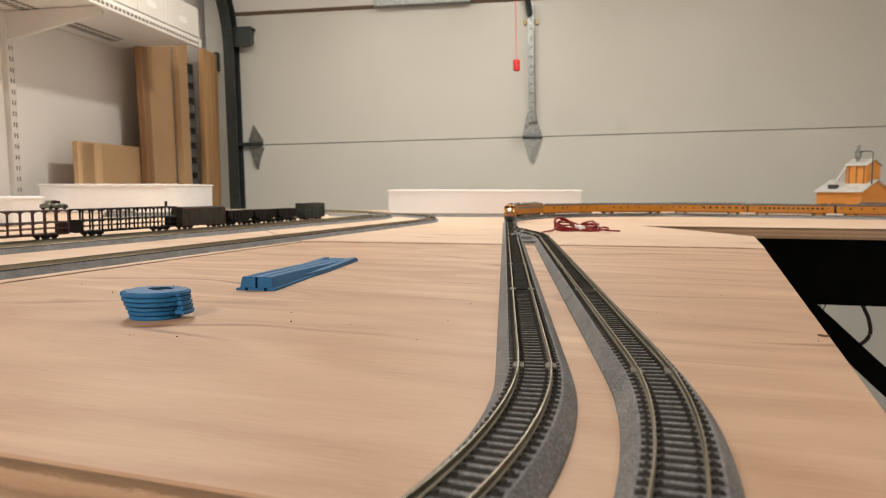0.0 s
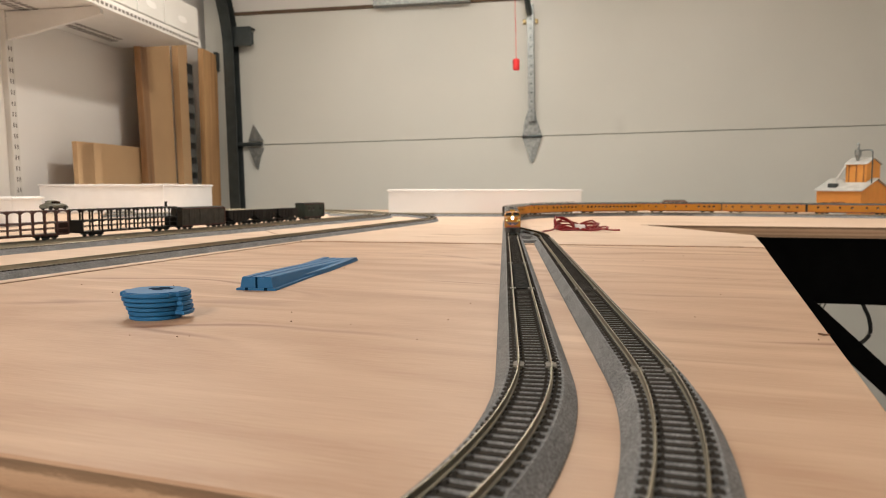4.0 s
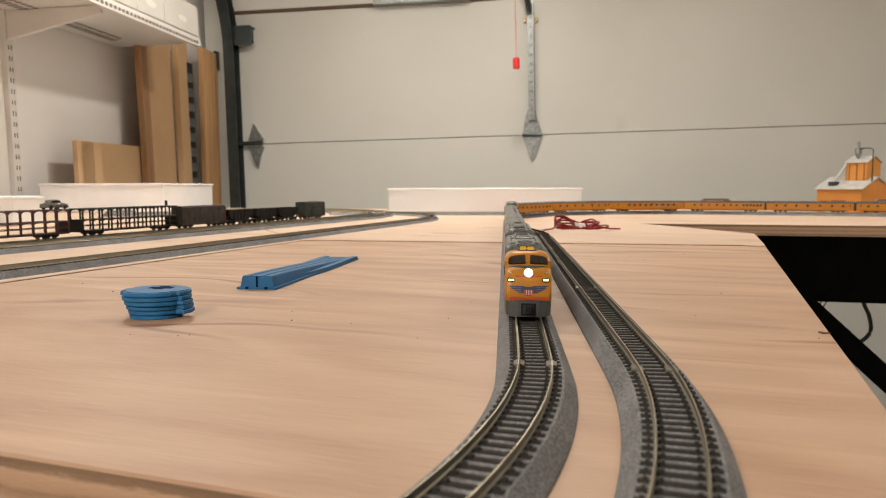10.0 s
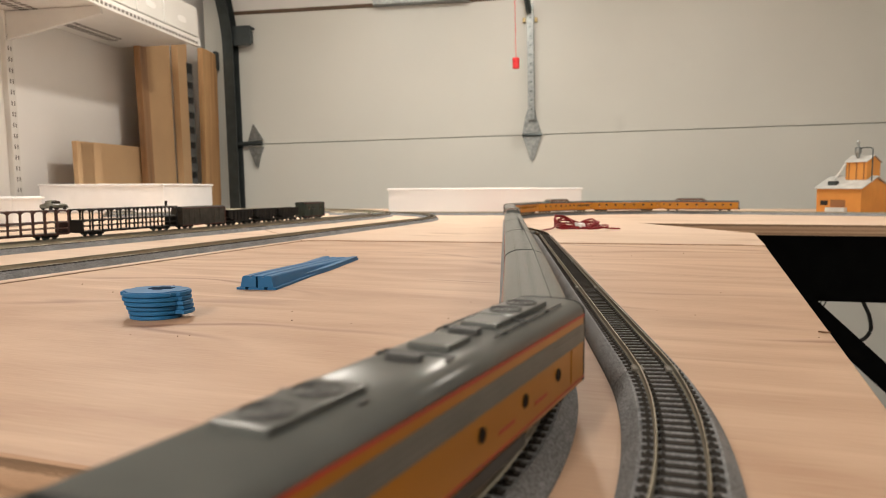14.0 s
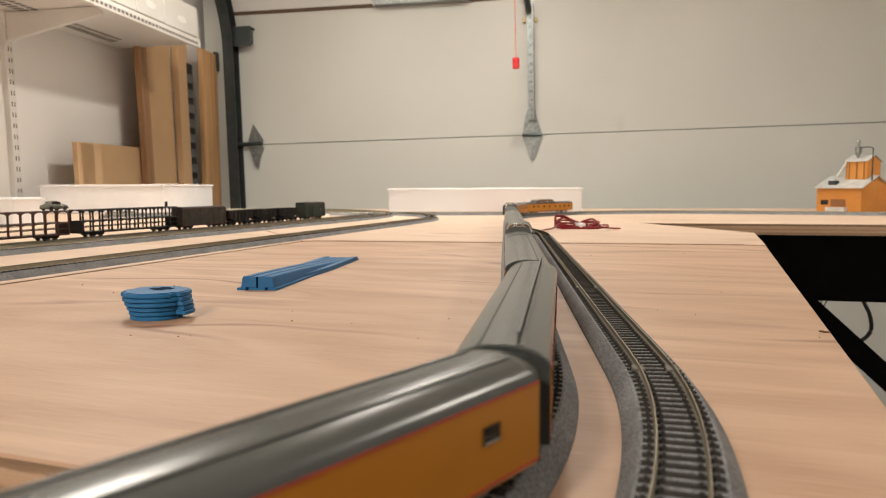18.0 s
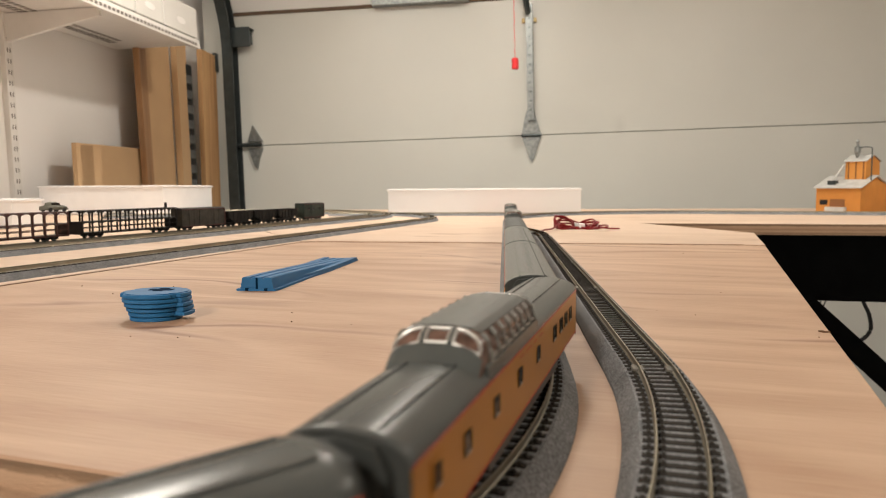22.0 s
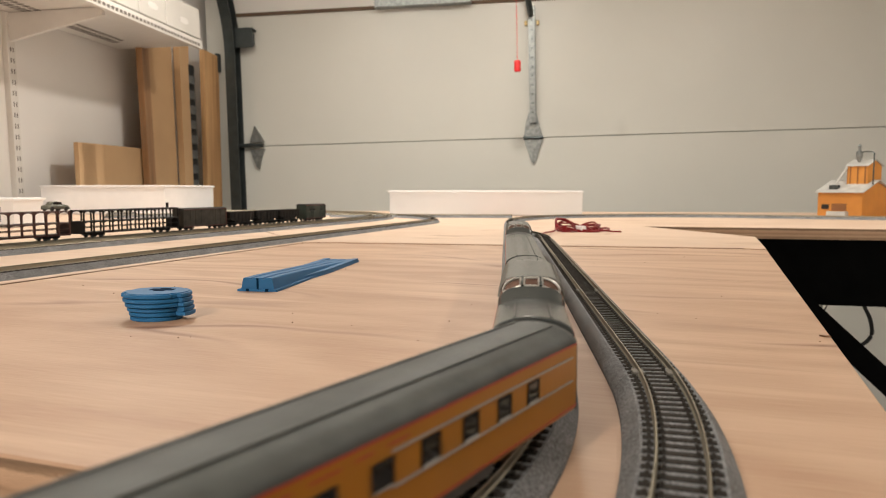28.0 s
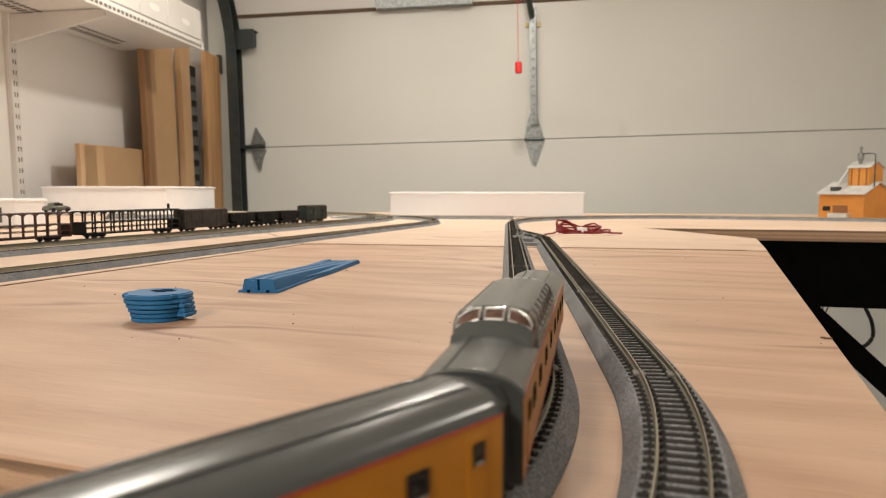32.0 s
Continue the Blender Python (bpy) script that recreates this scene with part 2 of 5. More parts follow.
M_WHITE = plain("white_plastic", (0.86, 0.855, 0.865), 0.5, vary=0.02)
M_MILKY = plain("milky_plastic", (0.95, 0.95, 0.965), 0.35, vary=0.02, size=6)
_nt = M_MILKY.node_tree
_tr = node(_nt, "ShaderNodeBsdfTranslucent", Color=(0.95, 0.95, 0.95, 1))
_mx = node(_nt, "ShaderNodeMixShader", Fac=0.22)
_nt.links.new(_nt.nodes["Principled BSDF"].outputs[0], _mx.inputs[1])
_nt.links.new(_tr.outputs[0], _mx.inputs[2])
_tp = node(_nt, "ShaderNodeBsdfTransparent")
_m2 = node(_nt, "ShaderNodeMixShader", Fac=0.17)
_nt.links.new(_mx.outputs[0], _m2.inputs[1])
_nt.links.new(_tp.outputs[0], _m2.inputs[2])
_nt.links.new(_m2.outputs[0], _nt.nodes["Material Output"].inputs[0])
M_BLACK_WOOD = plain("black_painted_frame", (0.003, 0.003, 0.003), 0.9, vary=0.3, spec=0.03)
M_REDWIRE = plain("red_wire_jacket", (0.22, 0.006, 0.010), 0.35, vary=0.1)
M_REDTAG = plain("red_pull_handle", (0.75, 0.03, 0.035), 0.4, vary=0.05)
M_BROWNCAR = plain("brown_autorack_plastic", (0.055, 0.017, 0.013), 0.5, vary=0.2)
M_MAROON = plain("dark_maroon_boxcar", (0.060, 0.017, 0.014), 0.6, vary=0.35, size=120)
M_BOXSIDE = plain("weathered_boxcar_side", (0.034, 0.032, 0.026), 0.6, vary=0.4, size=110)
M_GREENCAR = plain("dark_green_caboose", (0.012, 0.026, 0.020), 0.5, vary=0.2)
M_ELEV = plain("orange_clapboard", (0.60, 0.25, 0.045), 0.6, vary=0.06, size=40)
M_ELEV_DK = plain("orange_trim", (0.22, 0.085, 0.025), 0.6)
M_ROOFMETAL = plain("painted_metal_roof", (0.50, 0.50, 0.48), 0.5, vary=0.15, size=60)
M_CARPAINT = plain("grey_green_car_paint", (0.16, 0.16, 0.13), 0.25, vary=0.05)
M_PACK_RED = plain("dull_red_card", (0.45, 0.04, 0.05), 0.6)
M_PACK_GREEN = plain("dull_green_card", (0.06, 0.16, 0.09), 0.6)
M_GREENPANEL = plain("dark_green_panel", (0.012, 0.030, 0.018), 0.7, spec=0.2)
M_HORN = plain("bright_yellow_paint", (0.75, 0.42, 0.02), 0.4)
M_PACK_GREY = plain("grey_packet_plastic", (0.09, 0.09, 0.088), 0.5, vary=0.3, size=60)
M_BROWN_TRIM = plain("brown_weather_strip", (0.12, 0.075, 0.045), 0.7)
M_BOLT = plain("brass_bolt", (0.40, 0.30, 0.14), 0.4, 0.6)
M_RUBBER = plain("black_cable_rubber", (0.012, 0.012, 0.012), 0.5)


# ---- mesh helpers ----
def thing(name, label, category, m=None, group="", kind=""):
    ob = new(name)
    ob.empty_display_size = 0.01
    if m is not None:
        ob.matrix_world = m
    return tagged(ob, label, category, group, kind)


def part(name, bm, mat, parent=None, label="", smooth=False):
    me = bpy.data.meshes.new(name)
    bm.normal_update()
    bm.to_mesh(me)
    bm.free()
    mats = mat if isinstance(mat, (list, tuple)) else [mat]
    for x in mats:
        me.materials.append(x)
    if smooth:
        me.polygons.foreach_set("use_smooth", [True] * len(me.polygons))
    ob = new(name, me)
    if parent is not None:
        ob.parent = parent
    if label:
        ob["label"] = label
    return ob


def again(ob, parent, m):
    """One more object on the same mesh, as a part of parent."""
    o = new(ob.name.split(".")[0], ob.data)
    o.parent = parent
    o.matrix_basis = m
    return o


def box(bm, x0, x1, y0, y1, z0, z1, bevel=0.0, m=None):
    vs = [bm.verts.new((x, y, z)) for z in (z0, z1) for y in (y0, y1) for x in (x0, x1)]
    fs = [bm.faces.new([vs[i] for i in q]) for q in ((0, 2, 3, 1), (4, 5, 7, 6), (0, 1, 5, 4), (2, 6, 7, 3), (0, 4, 6, 2), (1, 3, 7, 5))]
    if bevel:
        es = list({e for fa in fs for e in fa.edges})
        r = bmesh.ops.bevel(bm, geom=es, offset=bevel, segments=2, profile=0.7, affect="EDGES", clamp_overlap=True)
        vs = list({v for fa in r["faces"] for v in fa.verts} | {v for v in vs if v.is_valid})
    if m is not None:
        bmesh.ops.transform(bm, matrix=m, verts=vs)
    return vs


def boxes(*dims, bevel=0.0):
    bm = bmesh.new()
    for d in dims:
        box(bm, *d, bevel=bevel)
    return bm


def prism(outline, z0, z1, bm=None, m=None):
    """A flat outline of (x, y) raised from z0 to z1."""
    bm = bm or bmesh.new()
    a = [bm.verts.new((x, y, z0)) for x, y in outline]
    b = [bm.verts.new((x, y, z1)) for x, y in outline]
    n = len(outline)
    bm.faces.new(a[::-1])
    bm.faces.new(b)
    for i in range(n):
        bm.faces.new((a[i], a[(i + 1) % n], b[(i + 1) % n], b[i]))
    if m is not None:
        bmesh.ops.transform(bm, matrix=m, verts=a + b)
    bmesh.ops.recalc_face_normals(bm, faces=bm.faces[:])
    return bm


def loft(rings, bm=None, closed=True, caps=True):
    bm = bm or bmesh.new()
    vs = [[bm.verts.new(p) for p in r] for r in rings]
    n = len(rings[0])
    for a, b in zip(vs, vs[1:]):
        for i in range(n if closed else n - 1):
            j = (i + 1) % n
            bm.faces.new((a[i], a[j], b[j], b[i]))
    if caps:
        bm.faces.new(vs[0][::-1])
        bm.faces.new(vs[-1])
    bmesh.ops.recalc_face_normals(bm, faces=bm.faces[:])
    return bm


def rod(bm, a, b, r, n=8):
    a, b = Vector(a), Vector(b)
    q = (b - a).to_track_quat("Z", "Y").to_matrix()
    rings = []
    for p in (a, b):
        rings.append([p + q @ Vector((r * math.cos(2 * math.pi * i / n), r * math.sin(2 * math.pi * i / n), 0)) for i in range(n)])
    return loft(rings, bm)


def tube(points, r, n=8, bm=None):
    """A bent tube through the points."""
    pts = [Vector(p) for p in points]
    rings = []
    for i, p in enumerate(pts):
        d = (pts[min(i + 1, len(pts) - 1)] - pts[max(i - 1, 0)]).normalized()
        up = Vector((0, 0, 1)) if abs(d.z) < 0.95 else Vector((1, 0, 0))
        s = d.cross(up).normalized()
        u = s.cross(d)
        rings.append([p + r * (s * math.cos(2 * math.pi * k / n) + u * math.sin(2 * math.pi * k / n)) for k in range(n)])
    return loft(rings, bm)


def smooth_curve(pts, steps=8):
    """Catmull-Rom through the points."""
    pts = [Vector(p) for p in pts]
    out = []
    for i in range(len(pts) - 1):
        p0, p1, p2, p3 = pts[max(i - 1, 0)], pts[i], pts[i + 1], pts[min(i + 2, len(pts) - 1)]
        for k in range(steps):
            t = k / steps
            out.append(0.5 * (2 * p1 + (p2 - p0) * t + (2 * p0 - 5 * p1 + 4 * p2 - p3) * t * t + (3 * p1 - p0 - 3 * p2 + p3) * t ** 3))
    return out + [pts[-1]]


def lathe(profile, n=20, bm=None, m=None):
    """Profile of (radius, z) turned round z."""
    rings = [[Vector((max(r, 1e-5) * math.cos(2 * math.pi * i / n), max(r, 1e-5) * math.sin(2 * math.pi * i / n), z)) for i in range(n)] for r, z in profile]
    if m is not None:
        rings = [[m @ v for v in r] for r in rings]
    return loft(rings, bm)


# ---- the room ----
def room_slab(name, dims, mat, label, category):
    ob = part(name, boxes(dims), mat)
    ob.matrix_world = ROOM
    return tagged(ob, label, category, kind="structure")


UL, UR, VB = -0.93, 2.6, -5.2
room_slab("floor", (UL - 0.2, UR + 0.2, VB - 0.2, 0.4, FLOOR_Z - 0.1, FLOOR_Z), M_FLOOR, "bare grey concrete garage floor", "floor")
room_slab("ceiling", (UL - 0.2, UR + 0.2, VB - 0.2, 0.4, CEIL_Z, CEIL_Z + 0.1), M_CEIL, "plain off-white painted ceiling", "ceiling")
room_slab("wall_left", (UL - 0.12, UL, VB, 0.12, FLOOR_Z, CEIL_Z), M_WALL, "white painted side wall behind the shelving", "wall")
room_slab("wall_right", (UR, UR + 0.12, VB, 0.12, FLOOR_Z, CEIL_Z), M_WALL, "white painted side wall", "wall")
room_slab("wall_back", (UL, UR, VB - 0.12, VB, FLOOR_Z, CEIL_Z), M_WALL, "white painted rear wall of the garage", "wall")
room_slab("wall_header", (UL, UR, 0.03, 0.15, 0.757, CEIL_Z), M_WALL, "painted wall over the garage door", "wall")
room_slab("wall_jamb", (UL, -0.80, 0.03, 0.15, FLOOR_Z, 0.757), M_WALL, "painted wall beside the garage door", "wall")

# garage door: sections with recessed seams
door = thing("garage_door", "pale grey-green steel sectional garage door, closed", "garage door", ROOM)
DOOR_L, DOOR_R = -0.80, 2.59
for z0, z1 in ((-1.36, -0.8225), (-0.8215, -0.288), (-0.287, 0.2465), (0.2475, 0.755)):
    part("door_section", boxes((DOOR_L, DOOR_R, 0.0, 0.045, z0 + 0.0008, z1 - 0.0008), bevel=0.002), M_DOOR, door)
# one sheet behind the sections, its grey standing for the seams' shade
part("seal", boxes((DOOR_L, DOOR_R, 0.012, 0.03, -1.35, 0.75)), M_SEAM, door, "dark gasket sheet coloured as the shade in the seams")
part("top_strut", boxes((-0.24, 0.12, -0.045, -0.004, 0.742, 0.775), bevel=0.002), M_STEEL, door, "perforated galvanised strut")
part("weather_strip", boxes((DOOR_L, DOOR_R, -0.006, 0.0, 0.744, 0.7565)), M_BROWN_TRIM, door, "brown weather strip over the door")
for bx_ in (0.318, 0.361):
    part("bolt", boxes((bx_ - 0.006, bx_ + 0.006, -0.012, -0.001, 0.655, 0.672), bevel=0.003), M_BOLT, door, "brass-coloured bolt")
# centre arm with diamond hinge plate
arm = boxes((0.327, 0.352, -0.03, -0.026, 0.30, 0.72), (0.349, 0.352, -0.03, -0.002, 0.30, 0.72))
part("arm_bracket", arm, M_STEEL, door, "perforated galvanised angle iron")
# holes are dark plates coloured like the shade inside them
hole = part("slot_hole", boxes((0.337, 0.342, -0.0312, -0.0302, 0.335, 0.341)), M_STEEL_DK, door)
for k in range(1, 12):
    again(hole, door, pose(0, 0, 0.033 * k))
part("hinge_plate", prism([(0.315, 0.31), (0.304, 0.25), (0.376, 0.25), (0.358, 0.31), (0.35, 0.35), (0.329, 0.35)], 0.002, 0.008, m=pose(0, 0, 0, 90)), M_STEEL, door)
part("hinge_plate", prism([(0.304, 0.243), (0.332, 0.158), (0.339, 0.15), (0.347, 0.158), (0.376, 0.243)], 0.002, 0.008, m=pose(0, 0, 0, 90)), M_STEEL, door)
bm = bmesh.new()
rod(bm, (0.303, -0.012, 0.2465), (0.377, -0.012, 0.2465), 0.0055, 10)
part("hinge_pin", bm, M_STEEL_DK, door)
bm = tube(smooth_curve([(0.335, -0.035, 0.69), (0.333, -0.07, 0.70), (0.325, -0.12, 0.74), (0.315, -0.2, 0.80), (0.31, -0.4, 0.90)]), 0.011, 8)
part("opener_arm", bm, M_STEEL_DK, door, "curved dark opener arm")
# side hinge with roller
part("side_hinge", prism([(-0.757, 0.262), (-0.735, 0.325), (-0.720, 0.30), (-0.697, 0.262)], 0.002, 0.012, m=pose(0, 0, 0, 90)), M_STEEL, door)
part("side_hinge", prism([(-0.757, 0.236), (-0.697, 0.236), (-0.712, 0.20), (-0.722, 0.157), (-0.733, 0.165)], 0.002, 0.012, m=pose(0, 0, 0, 90)), M_STEEL, door)
bm = bmesh.new()
rod(bm, (-0.83, -0.022, 0.249), (-0.697, -0.022, 0.249), 0.008, 10)
part("roller", bm, M_STEEL_DK, door)
part("far_hinge", boxes((1.685, 1.79, -0.014, -0.001, 0.224, 0.240), (1.69, 1.79, -0.016, -0.001, 0.180, 0.196), bevel=0.002), M_STEEL_DK, door, "dark steel seam hinge")
part("top_bracket", boxes((-0.79, -0.722, -0.045, -0.002, 0.632, 0.678), (-0.80, -0.714, -0.05, -0.045, 0.618, 0.692), (-0.80, -0.714, -0.045, -0.002, 0.684, 0.690), bevel=0.002), M_STEEL_DK, door, "dark roller bracket")

# vertical door track bending back under the ceiling
rail_thing = thing("door_track", "dark galvanised steel roller track beside the garage door", "door track", ROOM)
prof = [(-0.822, -0.062), (-0.782, -0.062), (-0.782, -0.056), (-0.816, -0.056), (-0.816, -0.010), (-0.782, -0.010), (-0.782, -0.004), (-0.822, -0.004)]
rings = []
for z in (FLOOR_Z, 0.0, 0.60):
    rings.append([Vector((x, y, z)) for x, y in prof])
for k in range(1, 13):
    a = math.pi / 2 * k / 12
    for_r = []
    for x, y in prof:
        rr = 0.40 + y
        for_r.append(Vector((x, -0.40 + rr * math.cos(a), 0.60 + rr * math.sin(a))))
    rings.append(for_r)
rings.append([Vector((x, -2.4, 1.00 + y)) for x, y in prof])
part("track_rail", loft(rings), M_STEEL_DK, rail_thing)
part("jamb_angle", boxes((-0.905, -0.826, -0.03, 0.028, FLOOR_Z, 0.9)), M_DOOR, rail_thing, "painted wooden jamb")
part("track_bolt", boxes((-0.862, -0.851, -0.06, -0.03, 0.53, 0.60), bevel=0.002), M_STEEL_DK, rail_thing)

# release cord
cord = thing("release_cord", "red emergency release cord with a red plastic pull handle", "pull cord", ROOM)
bm = bmesh.new()
rod(bm, (0.2924, -0.29, 0.4830), (0.2904, -0.29, 1.11), 0.0011, 6)
part("cord", bm, M_REDTAG, cord)
part("handle", lathe([(0.006, 0.0), (0.010, 0.001), (0.0112, 0.009), (0.010, 0.0125), (0.0112, 0.016), (0.010, 0.0205), (0.0112, 0.025), (0.010, 0.034), (0.004, 0.036)], 16, m=pose(0.2924, -0.29, 0.4451) @ Matrix.Scale(1.055, 4)), M_REDTAG, cord)

# shelving on the left wall
shelf = thing("wall_shelf", "white metal wall shelf on slotted standards and brackets", "shelf", ROOM)
SF, SE, SB = -0.66, -0.62, 0.500
part("shelf_board", boxes((UL + 0.01, SF, -3.4, SE, SB + 0.012, SB + 0.03), bevel=0.002), M_SHELF, shelf)
part("front_lip", boxes((SF, SF + 0.012, -3.4, SE, SB, SB + 0.024), bevel=0.002), M_SHELF, shelf)
slot = part("slot", boxes((SF + 0.0121, SF + 0.0127, -0.012, 0.0, SB + 0.006, SB + 0.014)), M_SLOT_SHADE, shelf)
slot.matrix_basis = pose(0, SE - 0.02, 0)
for k in range(1, 60):
    again(slot, shelf, pose(0, SE - 0.02 - 0.018 * k, 0))
for sv in (-1.10,):
    part("standard", boxes((UL, UL + 0.015, sv - 0.013, sv + 0.013, -0.5, 1.0), bevel=0.002), M_SHELF, shelf)
    s0 = part("slot", boxes((UL + 0.0151, UL + 0.0157, -0.006, -0.003, 0, 0.011), (UL + 0.0151, UL + 0.0157, 0.003, 0.006, 0, 0.011)), M_SLOT_SHADE, shelf)
    s0.matrix_basis = pose(0, sv, 0.02)
    for k in range(1, 22):
        again(s0, shelf, pose(0, sv, 0.02 + 0.0265 * k))
    part("bracket", prism([(UL + 0.012, 0.442), (UL + 0.012, SB + 0.01), (SF - 0.01, SB + 0.01), (SF - 0.01, SB - 0.008)], -0.006, 0.006, m=pose(0, sv, 0, 90)), M_SHELF, shelf)
for b0, b1, z0, hgt, back in ((-1.55, -1.405, 0.03, 0.088, 0), (-1.40, -1.255, 0.03, 0.085, 0), (-1.25, -1.105, 0.03, 0.088, 0), (-1.10, -0.972, 0.03, 0.085, 0), (-0.967, -0.832, 0.03, 0.088, 0), (-0.827, SE - 0.006, 0.03, 0.086, 0),
                              (-1.50, -1.16, 0.121, 0.13, 0.008), (-1.15, -0.80, 0.121, 0.125, 0.010)):
    bx = thing("storage_box", "white cardboard storage box on the metal shelf", "box", ROOM @ pose(-back, 0, SB + z0), "boxes on the shelf")
    part("box_body", boxes((UL + 0.05, SF + 0.009, b0, b1, 0.0, hgt), bevel=0.003), M_CARD, bx)
    vm = (b0 + b1) / 2
    hole_o = [(vm + 0.026 * math.copysign(abs(math.cos(a)) ** 0.7, math.cos(a)), 0.032 + 0.009 * math.sin(a)) for a in [2 * math.pi * q / 20 for q in range(20)]]
    bm = bmesh.new()
    loft([[Vector((x, y, z)) for y, z in hole_o] for x in (SF + 0.0088, SF + 0.0096)], bm)
    part("hand_hole", bm, M_WALL, bx, "oval hand hole")
us = part("underside_slot", boxes((UL + 0.05, UL + 0.075, -0.011, 0.0, SB + 0.0112, SB + 0.0119)), M_SLOT_SHADE, shelf)
us.matrix_basis = pose(0, -0.72, 0)
for k in range(1, 44):
    again(us, shelf, pose(0.0, -0.72 - 0.019 * k, 0))

us2 = part("underside_slot", boxes((UL + 0.085, UL + 0.100, -0.011, 0.0, SB + 0.0112, SB + 0.0119)), M_SLOT_SHADE, shelf)
us2.matrix_basis = pose(0, -0.74, 0)
for k in range(1, 60):
    again(us2, shelf, pose(0.0, -0.74 - 0.019 * k, 0))

# boards leaning in the corner
def plank(name, label, v0, v1, z1, thick, lean, mat, u=-0.845, top_shift=0.0):
    t = part(name, boxes((0, thick, v0, v1, 0, z1 - FLOOR_Z), bevel=0.0015), mat)
    t.matrix_world = ROOM @ pose(u, 0, FLOOR_Z, lean, 0, 0)
    return tagged(t, label, "board", "boards leaning on the wall")


plank("plank", "wide tan board standing on edge against the wall", -0.575, -0.406, 0.62, 0.018, 0.4, M_MDF, -0.87)
plank("plank", "narrow brown plank leaning beside the wide board", -0.60, -0.56, 0.60, 0.02, 1.2, M_PLANK_DK, -0.855)
plank("plank", "pale tan board with a notched edge", -0.405, -0.345, 0.61, 0.022, 0.1, M_MDF, -0.852)
plank("plank", "honey-coloured planed plank leaning in the corner", -0.245, -0.125, 0.585, 0.02, -2.2, M_PINE, -0.872)
plank("plank", "brown plank standing behind the hanging strip", -0.345, -0.245, 0.60, 0.008, 0.0, M_PINE, -0.885)
lad = thing("storage_strip", "dark strip with stacked grey packets hanging between planks", "strip", ROOM @ pose(-0.865, -0.295, 0))
part("strip", boxes((0, 0.008, -0.045, 0.045, FLOOR_Z, 0.52)), M_BLACK, lad)
pk = part("packet", boxes((0.009, 0.02, -0.030, 0.024, 0, 0.030), bevel=0.004), M_PACK_GREY, lad)
pk.matrix_basis = pose(0, 0, 0.45)
for k in range(1, 9):
    again(pk, lad, pose(0, 0.003 * (-1) ** k, 0.45 - 0.052 * k))
for v0, v1, dz in ((-0.97, -0.86, 0.205), (-0.868, -0.475, 0.208), (-0.955, -0.895, 0.202)):
    plank("panel_offcut", "short square tan fibreboard offcut leaning on the wall", v0, v1, dz, 0.014, 0, M_MDF, -0.875 + 0.02 * (v1 < -0.8))

# ---- the layout boards ----
def board(name, outline, thick, mat, label, z=0.0, m=None):
    bm = prism(outline, z - thick, z)
    for fa in bm.faces:
        fa.material_index = 0 if fa.normal.z > 0.5 else (2 if fa.normal.z < -0.5 else 1)
    es = [e for e in bm.edges if all(abs(v.co.z - z) < 1e-6 for v in e.verts)]
    bmesh.ops.bevel(bm, geom=es, offset=0.0007, segments=1, affect="EDGES")
    ob = part(name, bm, [mat, M_PLY_EDGE, M_PLY_DARK])
    return tagged(ob, label, "table top", "layout boards")


board("plywood_board", [(0.0852, 0.0992), (0.3308, 0.7506), (0.305, 0.7640), (-0.1463, 0.8471), (-0.1620, 0.842), (-0.3546, 0.2549)], 0.018, M_BOARD,
      "pinkish birch plywood layout board with scattered specks")
board("plywood_board", [(0.3315, 0.7525), (0.4028, 0.9485), (0.327, 1.2273), (2.06, 0.815), (2.06, 1.25), (1.25, 1.95), (-0.30, 2.1), (-0.62, 1.9), (-0.1630, 0.8445), (-0.1463, 0.8490), (0.305, 0.7660)], 0.018, M_BOARD2,
      "pale plywood board carrying the far curve of the railway", z=0.0011)
board("plywood_board", [(-0.3575, 0.2549), (-0.1640, 0.8442), (-0.63, 1.9), (-0.98, 2.2), (-0.98, 0.45)], 0.018, M_BOARD2,
      "pale plywood board under the yard tracks", z=0.0009)
board("plywood_board", [(0.30, 0.0), (0.10, 0.098), (0.085, 0.0975), (-0.012, 0.131), (-0.03, 0.134), (-1.15, 0.134), (-1.15, -1.75), (-0.80, -1.75), (-0.80, -0.45), (0.30, -0.45)], 0.018, M_BOARD,
      "plywood board at the near end, under the phone", z=-0.0010)

frame_t = thing("table_frame", "black painted wooden table frame under the boards", "table frame")
part("apron", prism([(0.345, 1.226), (1.98, 0.838), (1.98, 0.875), (0.35, 1.262)], -0.122, -0.018), M_BLACK_WOOD, frame_t)
part("apron", prism([(0.2, 1.0), (0.3, 0.78), (0.385, 0.955), (0.315, 1.225), (0.2, 1.25)], -0.122, -0.0185), M_BLACK_WOOD, frame_t)
for (x, y) in ((1.9, 0.91), (-0.9, 2.1), (1.2, 1.85), (0.36, 1.30), (-0.3, 0.32), (0.06, 0.16), (-1.0, -1.6), (0.2, -0.35), (-0.9, 0.55)):
    part("leg", boxes((x - 0.03, x + 0.03, y - 0.03, y + 0.03, FLOOR_Z + 0.03, -0.022), bevel=0.002), M_BLACK_WOOD, frame_t)
bm = bmesh.new()
box(bm, 0, 0.62, -0.02, 0.02, -0.033, 0.0, 0.002, pose(0.600, 1.185, -0.118, 0, 43, -12.7))
part("brace", bm, M_BLACK_WOOD, frame_t)
part("crossbar", boxes((-0.6, 0.3, 1.5, 1.54, -0.10, -0.022)), M_BLACK_WOOD, frame_t)

